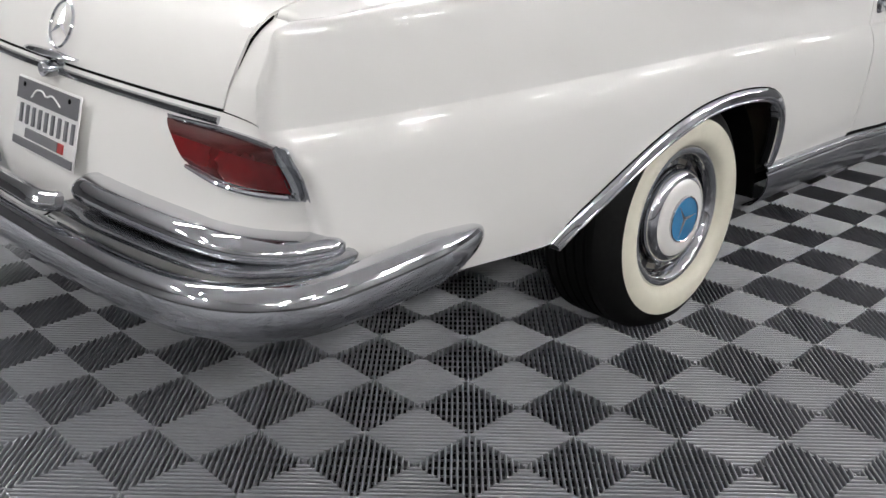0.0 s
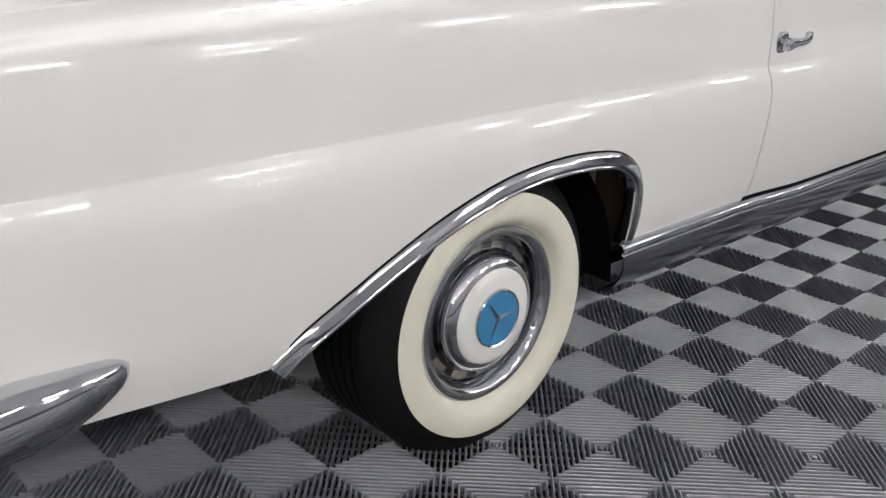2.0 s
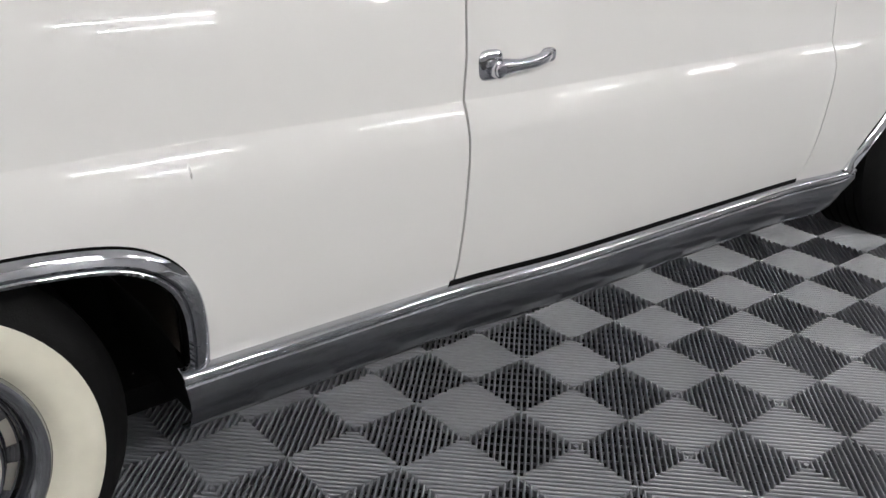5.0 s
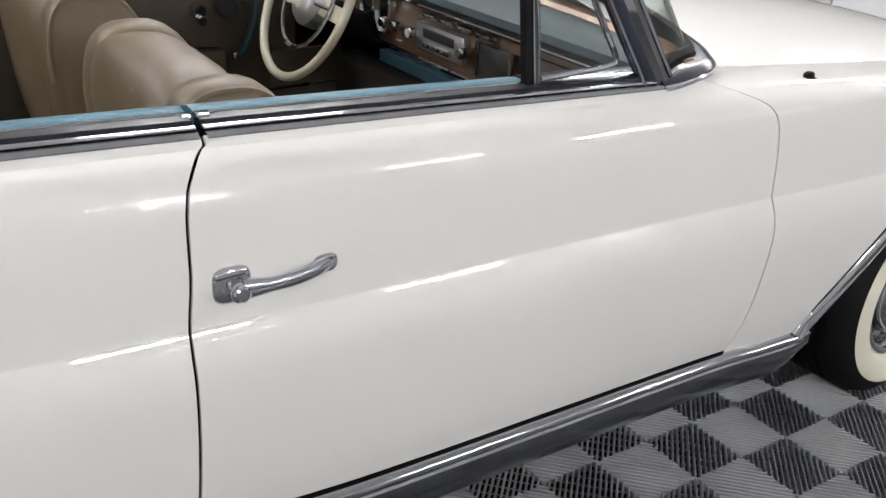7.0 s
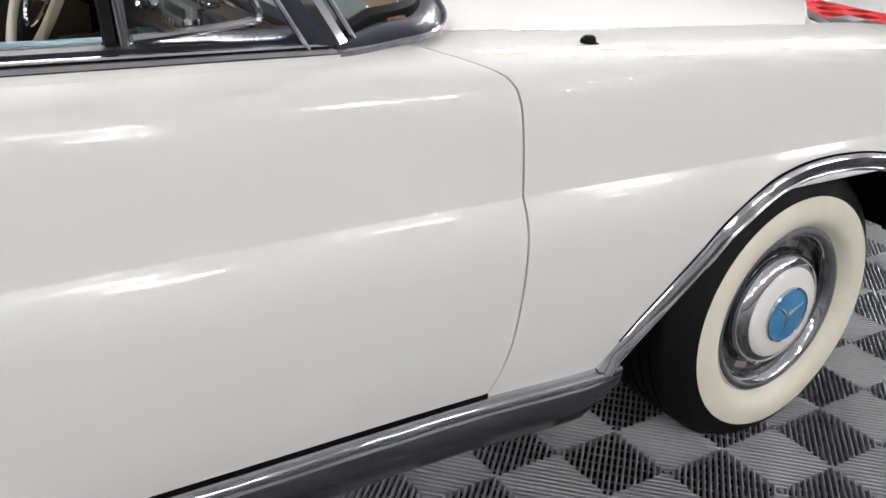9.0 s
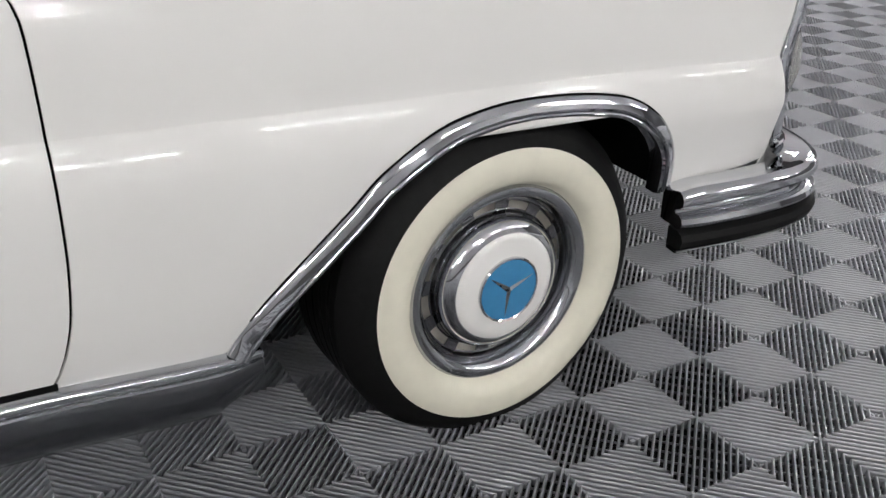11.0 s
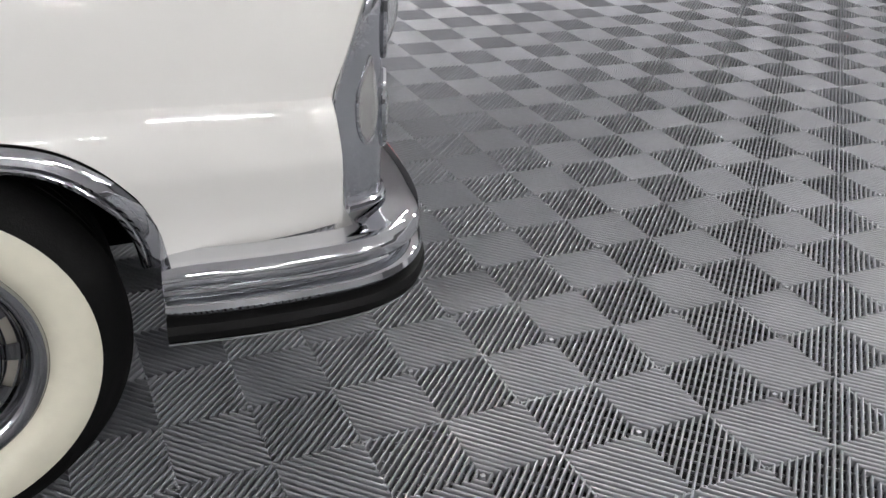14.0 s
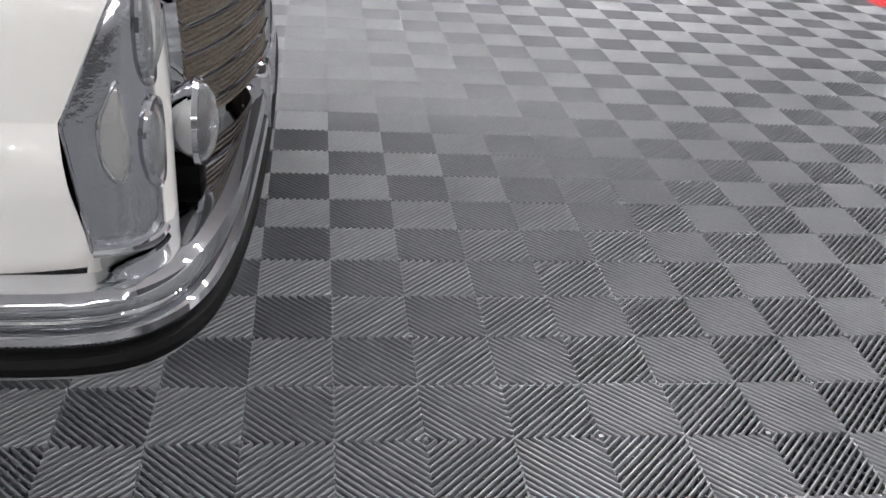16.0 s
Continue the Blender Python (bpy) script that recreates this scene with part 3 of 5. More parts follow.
hood_mid = curve((2.9, 0.940), (3.2, 0.928), (3.5, 0.903), (3.79, 0.872), (4.04, 0.838), (4.2, 0.806), (4.32, 0.772))
rows = []
for k in range(41):
    u = -1 + 2 * k / 40
    y = CY + u * (CY - 0.1965)
    back = 2.95 + 0.11 * (1 - abs(u) ** 2.4)
    front = 4.30 - 0.50 * abs(u) ** 1.77
    rows.append([hood_point(back + (front - back) * i / 30, y) for i in range(31)])
part("hood", net(rows), PAINT, car, "glossy cream hood", thick=0.006)
rows = []
for k in range(41):
    u = -1 + 2 * k / 40
    y = CY + u * (CY - 0.1965)
    front = 4.30 - 0.50 * abs(u) ** 1.77
    start = hood_point(front, y)
    low = 0.655 + 0.09 * (1 - abs(u))
    low += (z_top(4.34) - low) * abs(u) ** 16
    rows.append([(start[0] - 0.006 + (4.35 - start[0]) * t, y, start[2] - 0.006 + (low - start[2]) * (1 - (1 - t) ** 3.5)) for t in steps(0, 1, 10)])
part("nose_panel", net(rows), PAINT, car, "cream nose panel in front of the hood", thick=0.004)
# cowl strip below the windscreen
rows = []
for k in range(33):
    u = -1 + 2 * k / 32
    y = CY + u * (CY - 0.14)
    back = 2.80 + 0.17 * (1 - abs(u) ** 2.2)
    front = 2.945 + 0.11 * (1 - abs(u) ** 2.4)
    rows.append([(x, y, hood_point(max(x, 2.9), y)[2] - 0.004) for x in (back, (back + front) / 2, front)])
part("cowl_panel", net(rows), PAINT, car, thick=0.004)

ys_half = [0.052, 0.06, 0.075, 0.10, 0.13, 0.17, 0.21, 0.235, 0.27, 0.32, 0.4, 0.5, 0.6, 0.7, 0.78]
ys_all = ys_half + [CY] + [2 * CY - y for y in reversed(ys_half)]
part("rear_panel", net([[(rear_x(y, z), corner_y(y, z), z) for z in [0.34, 0.37, 0.41, 0.45, 0.5, 0.55, 0.6, 0.64, 0.67, 0.695]] for y in ys_all]), PAINT, car, "cream painted rear panel", thick=0.005)
lid_ys = [0.2415] + ys_half[8:] + [CY] + [2 * CY - y for y in reversed(ys_half[8:])] + [2 * CY - 0.2415]
lid_line = [0.7005, 0.715, 0.741, 0.777, 0.815, 0.835, 0.85]
rows = []
for y in lid_ys:
    bow = 0.02 * (1 - ((min(y, 2 * CY - y) - CY) / (CY - 0.235)) ** 2)
    row = [(rear_x(y, z), y, z) for z in lid_line]
    side = lambda x: y if 0.25 < y < 2 * CY - 0.25 else (y_top(x) + 0.4 * inset(x) + 0.003 if y < CY else 2 * CY - y_top(x) - 0.4 * inset(x) - 0.003)
    row += [(x, side(x), z_top(x) + 0.003 + bow * min(1, (x + 0.115) / 0.1)) for x in (-0.06, 0.0, 0.1, 0.25, 0.45, 0.7, 0.95)]
    rows.append(row)
wall = []
for z in steps(0.700, 0.852, 12):
    tx, tz = fin_top(0.239)
    fx = rear_x(0.239, min(z, tz)) + (tx - rear_x(0.239, tz)) * ((min(z, tz) - 0.697) / (tz - 0.697)) ** 2
    lx = max(rear_x(0.2415, z) + 0.004, fx + 0.002)
    wall.append([(fx + (lx - fx) * k / 3, 0.2388 + 0.0012 * k / 3, min(z, tz + (z_top(-0.1) - tz) * k / 3)) for k in range(4)])
both("fin_wall", net(wall), PAINT, "", 0.002)
part("trunk_lid", net(rows), PAINT, car, "glossy cream trunk lid", thick=0.006)
# black channel under the lid's edge, and the bright strip below it
line = [(rear_x(y, 0.698) + 0.004, y, 0.6985) for y in lid_ys]
part("lid_seal", sweep(line, [(-0.004, -0.004), (0.003, -0.004), (0.003, 0.003), (-0.004, 0.003)]), BLACK, car)
line = [(rear_x(y, 0.680) - 0.003, y, 0.682) for y in lid_ys]
part("tail_strip", sweep(line, [(0.004, -0.007), (-0.004, -0.006), (-0.006, 0.0), (-0.004, 0.006), (0.004, 0.007)]), DULL_CHROME, car, "slim bright strip under the trunk lid")

# trunk handle, lamp and star
star_x = rear_x(CY, 0.77) - 0.012
part("trunk_star_ring", moved(lathe([(0.050, 0.004), (0.053, 0.0), (0.050, -0.004), (0.047, 0.0), (0.050, 0.004)], 40), Matrix.Translation((star_x, CY, 0.772)) @ Matrix.Rotation(radians(22), 4, "Y") @ Matrix.Rotation(radians(-90), 4, "Z")), CHROME, car, "chrome star ring emblem")
part("trunk_star", moved(star_geo(0.049, 0.0, 0.008), Matrix.Translation((star_x, CY, 0.772)) @ Matrix.Rotation(radians(22), 4, "Y") @ Matrix.Rotation(radians(-90), 4, "Z")), CHROME, car, sharp=10)
part("trunk_handle", sweep(smooth_line([(rear_x(CY, 0.71) - 0.012, CY - 0.115, 0.716), (rear_x(CY, 0.71) - 0.024, CY - 0.08, 0.719), (rear_x(CY, 0.71) - 0.028, CY, 0.721), (rear_x(CY, 0.71) - 0.024, CY + 0.08, 0.719), (rear_x(CY, 0.71) - 0.012, CY + 0.115, 0.716)], 5), circle(0.011, 12, 1.6, 0.6), scale=[0.35 + 0.65 * math.sin(math.pi * min(max(i / 20, 0.06), 0.94)) for i in range(21)]), CHROME, car, "chrome trunk handle")
part("trunk_lock", moved(lathe([(0.0, -0.03), (0.014, -0.03), (0.018, -0.022), (0.018, 0.0), (0.024, 0.01), (0.024, 0.02)], 24), Matrix.Translation((rear_x(CY, 0.675) - 0.004, CY - 0.02, 0.688)) @ Matrix.Rotation(radians(-90), 4, "Z")), CHROME, car)

# licence plate with plain bars in place of its writing
PLATE_WHITE = material("plate_white", (0.75, 0.75, 0.74), 0.4, grain=0.02, grain_size=60)
PLATE_GREY = material("plate_grey", (0.14, 0.14, 0.15), 0.4, grain=0.05, grain_size=60)
PLATE_RED = material("plate_red", (0.35, 0.03, 0.03), 0.4, grain=0.05, grain_size=60)
pm = Matrix.Translation((-0.312, 0.795, 0.587)) @ Matrix.Rotation(radians(15), 4, "Y")
plate = part("license_plate", moved(box(-0.003, -0.152, -0.076, 0.0, 0.152, 0.076, 0.001), pm), PLATE_WHITE, car, "white license plate with grey bars")
part("plate_header", moved(box(-0.0065, -0.146, 0.028, -0.003, 0.146, 0.072), pm), PLATE_GREY, plate)
part("plate_footer", moved(box(-0.0065, -0.146, -0.072, -0.003, 0.146, -0.055), pm), PLATE_GREY, plate)
for k in range(9):
    y = 0.130 - 0.0315 * k
    part("plate_bar", moved(box(-0.0065, y - 0.0185, -0.022, -0.003, y - 0.007, 0.019), pm), PLATE_GREY, plate)
part("plate_band", moved(box(-0.0066, -0.075, -0.050, -0.003, 0.085, -0.030), pm), PLATE_GREY, plate)
part("plate_band", moved(box(-0.0066, -0.100, -0.050, -0.003, -0.078, -0.030), pm), PLATE_RED, plate)
mark = [(0, 0.07, 0.038), (0, 0.05, 0.055), (0, 0.02, 0.058), (0, 0.0, 0.05), (0, -0.03, 0.056), (0, -0.07, 0.042)]
part("plate_mark", moved(sweep([(-0.0066, y, z) for _, y, z in smooth_line(mark, 4)], circle(0.0022, 6)), pm), PLATE_WHITE, plate)
for y in (-0.11, 0.11):
    part("plate_screw", moved(lathe([(0.0, -0.009), (0.005, -0.008), (0.006, -0.003)], 12), pm @ Matrix.Translation((0, y, 0.06)) @ Matrix.Rotation(radians(-90), 4, "Z")), BLACK, plate)

# ---------------------------------------------------------------- tail lamps
RED_LENS = material("red_lens", (0.12, 0.003, 0.004), 0.25, coat=0.5, coat_rough=0.05, grain=0.4, grain_size=14)
DARK_RED = material("dark_red_lens", (0.075, 0.009, 0.008), 0.25, coat=0.5, coat_rough=0.05, grain=0.2, grain_size=30)


def lamp_patch(u0, u1, v0, v1, out, nu=14, nv=6):
    """A piece of the tail lamp; u runs outward over the corner, v upward."""
    rows = []
    for i in range(nu + 1):
        u = u0 + (u1 - u0) * i / nu
        lo, hi = 0.606 - 0.030 * u + 0.015 * u * u, 0.664 + 0.006 * u
        row = []
        for j in range(nv + 1):
            v = v0 + (v1 - v0) * j / nv
            inner = 0.382 - 0.084 * (1 - v)
            yy = inner + (0.055 - inner) * u
            z = lo + (hi - lo) * v
            bulge = out * (1 - min(1.0, abs(2 * v - 1)) ** 4 * 0.5)
            row.append((rear_x(yy, z) - bulge, yy, z))
        rows.append(row)
    return net(rows)


def tail_lamp(flip):
    f = (lambda g: mirrored(g, CY)) if flip else (lambda g: g)
    t = part("tail_lamp", f(lamp_patch(0.0, 1.07, -0.16, 1.10, 0.004)), CHROME, car, "red tail lamp in a chrome bezel", thick=0.004)
    part("red_lens", f(lamp_patch(0.0, 0.95, 0.0, 0.655, 0.010)), RED_LENS, t, "deep red glass lens", thick=0.004)
    part("upper_lens", f(lamp_patch(0.0, 0.95, 0.655, 1.0, 0.010)), DARK_RED, t, "dark red upper lens", thick=0.004)
    edge = []
    for u, v in [(k / 12, 0.0) for k in range(0, 12)] + [(1.0, k / 5) for k in range(0, 5)] + [(1 - k / 12, 1.0) for k in range(0, 12)]:
        uu, vv = 1.0 * u, -0.10 + 1.18 * v
        inner = 0.382 - 0.084 * (1 - vv)
        y = inner + (0.055 - inner) * uu
        z = (0.606 - 0.030 * uu + 0.015 * uu * uu) * (1 - vv) + (0.664 + 0.006 * uu) * vv
        edge.append((rear_x(y, z) - 0.010, y, z))
    part("bezel", f(sweep(edge, circle(0.0058, 8, 0.8, 1.0), up=(-1, 0, 0.2), scale=[0.7 + 0.6 * math.sin(math.pi * min(1.0, (i + 1) / len(edge))) for i in range(len(edge))])), CHROME, t, "chrome lamp bezel")


tail_lamp(False)
tail_lamp(True)

seam = [(p[0] - 0.0005, p[1] - 0.0005, p[2]) for p in tail_edge[:NCOL - NROLL] if 0.47 < p[2] < 0.578]
both("corner_seam", sweep(seam, circle(0.0016, 6), up=(1, 0, 0)), BLACK)

# ---------------------------------------------------------------- rear bumper
rb_half = smooth_line([(0.168, -0.002, 0.453), (0.14, -0.014, 0.450), (0.08, -0.026, 0.446), (0.0, -0.030, 0.440), (-0.14, -0.030, 0.432), (-0.25, -0.012, 0.425), (-0.325, 0.05, 0.418), (-0.372, 0.16, 0.408), (-0.395, 0.32, 0.40), (-0.405, 0.55, 0.395), (-0.41, CY, 0.392)], 5)
rb_line = rb_half + [Vector((p.x, 2 * CY - p.y, p.z)) for p in reversed(rb_half[:-1])]
taper = [min(1.0, 0.06 + 0.94 * (i / 14) ** 0.72) for i in range(len(rb_half))]
RB_PROF = [(0.034, 0.036), (0.012, 0.046), (-0.010, 0.046), (-0.024, 0.037), (-0.032, 0.018), (-0.033, -0.006), (-0.028, -0.028), (-0.016, -0.046), (0.006, -0.056), (0.030, -0.052)]
bumper = part("rear_bumper", sweep(rb_line, RB_PROF, scale=taper + list(reversed(taper[:-1]))), CHROME, car, "heavy polished chrome rear bumper")
tier_line = [(-0.140, 0.030, 0.494), (-0.19, 0.034, 0.496), (-0.245, 0.055, 0.498), (-0.295, 0.11, 0.500), (-0.325, 0.20, 0.502), (-0.342, 0.32, 0.503), (-0.352, 0.45, 0.503), (-0.352, 0.56, 0.502), (-0.325, 0.60, 0.500)]
tier_prof = [(0.05, 0.022), (0.018, 0.025), (0.004, 0.0235), (-0.008, 0.019), (-0.017, 0.011), (-0.021, 0.001), (-0.020, -0.008), (-0.014, -0.016), (-0.004, -0.021), (0.012, -0.023), (0.05, -0.024)]
tier_scale = [0.45, 0.75, 0.9, 0.97] + [1.0] * 37
for flip in (False, True):
    g = sweep(smooth_line(tier_line, 5), tier_prof, scale=tier_scale)
    part("upper_bar", mirrored(g, CY) if flip else g, CHROME, bumper, "stepped chrome upper bar")
    g = sweep(smooth_line([(-0.128, 0.008, 0.482), (-0.15, 0.002, 0.480), (-0.20, 0.006, 0.478), (-0.255, 0.03, 0.476), (-0.31, 0.09, 0.472), (-0.345, 0.20, 0.466), (-0.37, 0.45, 0.46), (-0.375, 0.64, 0.458)], 4), [(0.05, 0.006), (0.005, 0.006), (-0.004, 0.0), (0.0, -0.012), (0.05, -0.014)])
    part("step_strip", mirrored(g, CY) if flip else g, DULL_CHROME, bumper)
centre_bar = smooth_line([(-0.385, 0.60, 0.478), (-0.408, 0.63, 0.480), (-0.412, 0.72, 0.481), (-0.412, 0.98, 0.481), (-0.408, 1.07, 0.480), (-0.385, 1.10, 0.478)], 4)
part("plate_lamp_bar", sweep(centre_bar, circle(0.022, 12, 1.1, 0.9)), CHROME, bumper, "chrome licence lamp bar on the bumper")
for y in (0.655, 2 * CY - 0.655):
    part("joint_line", sweep([(-0.372, y, 0.446), (-0.405, y, 0.436), (-0.4345, y - 0.002, 0.405), (-0.436, y - 0.004, 0.375), (-0.42, y - 0.006, 0.348)], circle(0.0022, 6), up=(0, 1, 0)), BLACK, bumper)
part("exhaust_pipe", sweep([(-0.05, 0.70, 0.235), (-0.18, 0.70, 0.232), (-0.235, 0.70, 0.222)], circle(0.024, 14)), DULL_CHROME, car, "twin chrome exhaust tip")
part("exhaust_pipe", sweep([(-0.05, 0.76, 0.235), (-0.18, 0.76, 0.232), (-0.235, 0.76, 0.222)], circle(0.024, 14)), DULL_CHROME, car)

# ---------------------------------------------------------------- nose: lamp units, grille, bumper, fog lamps
LAMP_GLASS = material("clear_lens", (0.95, 0.96, 0.96), 0.03, transmission=0.9, ior=1.45, bump=0.15, bump_size=160)
RIBBED = material("ribbed_lens", (0.84, 0.84, 0.82), 0.08, transmission=0.75, ior=1.4, bump=0.45, bump_size=120)
MESH = material("grille_mesh", (0.16, 0.135, 0.11), 0.5, 0.4, grain=0.4, grain_size=120)


LAMP_EDGE = [side_y(4.29, 0.44), side_y(4.275, 0.600), side_y(4.325, 0.72), side_y(4.325, 0.72) + 0.04]


def lamp_skin(z, s, out=0.0):
    p0 = Vector((nose_end(z) + 0.002, float(np.interp(z, [0.425, 0.60, 0.72, 0.80], LAMP_EDGE)) - 0.003))
    p3 = Vector((4.374 - 0.06 * max(0, z - 0.60), 0.138))
    p2 = Vector((p3.x + 0.008, 0.070))
    p1 = p0 + (p2 - p0) * 0.62
    p = p0 * (1 - s) ** 3 + p1 * 3 * s * (1 - s) ** 2 + p2 * 3 * s * s * (1 - s) + p3 * s ** 3
    n = Vector((1.0, -1.3 + 1.3 * s)).normalized() * out
    return (p.x + n.x, p.y + n.y, z)


zs_unit = steps(0.425, 0.80, 24)
for flip in (False, True):
    f = (lambda g: mirrored(g, CY)) if flip else (lambda g: g)
    unit = part("lamp_unit", f(net([[lamp_skin(z, k / 16) for k in range(17)] for z in zs_unit])), WAVY_CHROME, car, "chrome headlamp unit with clear lenses", thick=0.004)
    edge = [lamp_skin(z, 0.0, 0.003) for z in zs_unit]
    part("rear_bead", f(sweep(edge, circle(0.0026, 8), up=(1, 0, 0))), CHROME, unit)
    edge = [lamp_skin(0.425 - 0.004 * math.sin(math.pi * k / 16), k / 16, 0.004) for k in range(15)]
    part("lower_bead", f(sweep(edge, circle(0.007, 8))), CHROME, unit)
    # indicator lens on the corner
    rows = []
    for i in range(13):
        v = -1 + 2 * i / 12
        z = 0.584 + 0.062 * v
        half = 0.105 * (1 - abs(v) ** 2.2) ** 0.5 * (1 - 0.45 * v) + 0.003
        rows.append([lamp_skin(z, 0.33 + half * w, 0.002 + 0.014 * (1 - w * w) * (1 - v * v)) for w in steps(-1, 1, 10)])
    part("indicator_lens", f(net(rows)), RIBBED, unit, "clear ribbed indicator lens", thick=0.004)
    rim = [lamp_skin(0.584 + 0.065 * math.sin(a), 0.33 + 0.115 * math.cos(a) * (1 - 0.45 * math.sin(a)), 0.003) for a in [2 * math.pi * k / 28 for k in range(29)]]
    part("indicator_rim", f(sweep(rim, circle(0.003, 6), up=(0.7, -0.7, 0.0))), CHROME, unit)
    # main headlamp glass and its lower companion
    for zc, rz, sc, dome in ((0.715, 0.075, 0.80, 0.026), (0.555, 0.056, 0.80, 0.012)):
        rows = []
        for i in range(13):
            v = -1 + 2 * i / 12
            half = 0.19 * (1 - abs(v) ** 2) ** 0.5 + 0.003
            rows.append([lamp_skin(zc + rz * v, min(1.0, sc + half * w), 0.002 + dome * max(0, (1 - w * w)) * (1 - v * v)) for w in steps(-1, 1, 10)])
        part("headlamp_glass", f(net(rows)), LAMP_GLASS, unit, "domed clear headlamp glass", thick=0.003)
        rim = [lamp_skin(zc + rz * 1.04 * math.sin(a), min(1.0, sc + 0.195 * math.cos(a)), 0.005) for a in [2 * math.pi * k / 28 for k in range(29)]]
        part("headlamp_rim", f(sweep(rim, circle(0.006, 8), up=(0.9, -0.3, 0.0))), CHROME, unit)
    # painted strip between lamp unit and grille
    rows = [[(4.376 - 0.06 * max(0, z - 0.60) + dx, y, z) for dx, y in ((-0.05, 0.139), (0.000, 0.141), (0.008, 0.155), (0.008, 0.20), (0.002, 0.245), (-0.02, 0.265), (-0.06, 0.27))] for z in steps(0.41, 0.72, 12)]
    part("nose_strip", f(net(rows)), PAINT, car, "cream strip beside the grille")
    # apron below the lamps
    rows = [[(lamp_skin(0.43, s)[0] - 0.004 - 0.02 * d, lamp_skin(0.43, s)[1] + 0.006 + 0.02 * d, 0.427 - 0.11 * d) for d in (0, 0.1, 0.3, 0.6, 1.0)] for s in steps(0, 1, 14)]
    part("front_apron", f(net(rows)), PAINT, car, thick=0.004)
rows = [[(4.33 - 0.06 * max(0, z - 0.60), y, z) for z in steps(0.36, 0.65, 6)] for y in (0.26, CY, 2 * CY - 0.26)]
part("nose_backing", net(rows), BLACK, car, thick=0.004)


def bow(y):
    return 0.12 * (1 - ((y - CY) / 0.45) ** 2)


def grille_high(y):
    return 0.652 + 0.075 * (1 - abs(y - CY) / 0.45)


def grille_ys(z, n):
    half = 0.45 * min(1.0, max(0.05, 1 - (z - 0.652) / 0.075))
    return steps(CY - half, CY + half, n)


grille = part("radiator_grille", net([[(4.355 + bow(y) - 0.06 * max(0, z - 0.60), y, z) for z in steps(0.44, grille_high(y), 4)] for y in steps(0.40, 2 * CY - 0.40, 16)]), MESH, car, "dark mesh radiator grille with chrome bars and surround", thick=0.004)
for k in range(6):
    z = 0.47 + 0.048 * k
    part("grille_bar", sweep([(4.364 + bow(y) - 0.06 * max(0, z - 0.60), y, z) for y in grille_ys(z, 16)], circle(0.004, 8)), CHROME, grille)
for k in range(34):
    z = 0.448 + 0.0092 * k
    part("grille_slat", sweep([(4.358 + bow(y) - 0.06 * max(0, z - 0.60), y, z) for y in grille_ys(z, 12)], [(-0.002, -0.0015), (0.004, -0.0015), (0.004, 0.0015), (-0.002, 0.0015)]), MESH, grille)
for y in (0.375, 2 * CY - 0.375):
    part("grille_surround", net([[(4.345 - 0.06 * max(0, z - 0.60) + a, y + b, z) for a, b in ((-0.03, -0.10), (0.012, -0.095), (0.022, -0.06), (0.020, -0.03), (0.036, -0.018), (0.036, 0.012), (0.024, 0.025), (-0.03, 0.027))] for z in steps(0.42, 0.672, 8)]), CHROME, grille)
part("grille_top", sweep([(4.345 + bow(y) - 0.06 * max(0, grille_high(y) - 0.60), y, grille_high(y)) for y in steps(0.40, 2 * CY - 0.40, 16)], circle(0.012, 10, 1.3, 0.9)), CHROME, grille)
part("hood_star", moved(lathe([(0.036, 0.003), (0.039, 0.0), (0.036, -0.003), (0.033, 0.0), (0.036, 0.003)], 32), Matrix.Translation((4.285, CY, 0.853)) @ Matrix.Rotation(radians(-90), 4, "Z")), CHROME, car, "chrome star ring on the hood's tip")
part("hood_star_post", sweep([(4.285, CY, 0.775), (4.285, CY, 0.82)], circle(0.006, 8), up=(1, 0, 0)), CHROME, car)

fb_half = smooth_line([(4.012, -0.022, 0.352), (4.10, -0.034, 0.352), (4.20, -0.040, 0.352), (4.305, -0.033, 0.352), (4.372, 0.000, 0.352), (4.417, 0.07, 0.352), (4.444, 0.19, 0.352), (4.459, 0.35, 0.352), (4.468, 0.6, 0.352), (4.471, CY, 0.352)], 5)
fb_scale = [min(1.0, 0.88 + 0.12 * (i / 3) ** 0.5) for i in range(len(fb_half))]
fb_scale += list(reversed(fb_scale[:-1]))
fb_line = fb_half + [Vector((p.x, 2 * CY - p.y, p.z)) for p in reversed(fb_half[:-1])]
FB_PROF = [(-0.056, 0.050), (-0.022, 0.052), (-0.013, 0.0535), (-0.006, 0.0555), (0.002, 0.0565), (0.012, 0.051), (0.0175, 0.040), (0.016, 0.029), (0.008, 0.021), (-0.004, 0.017), (-0.0075, 0.012), (-0.004, 0.007),
           (0.008, 0.006), (0.017, 0.000), (0.0205, -0.009), (0.017, -0.018), (0.006, -0.0235), (-0.055, -0.0235)]
fb_geo = sweep(fb_line, FB_PROF, scale=fb_scale)
n_prof = len(FB_PROF)
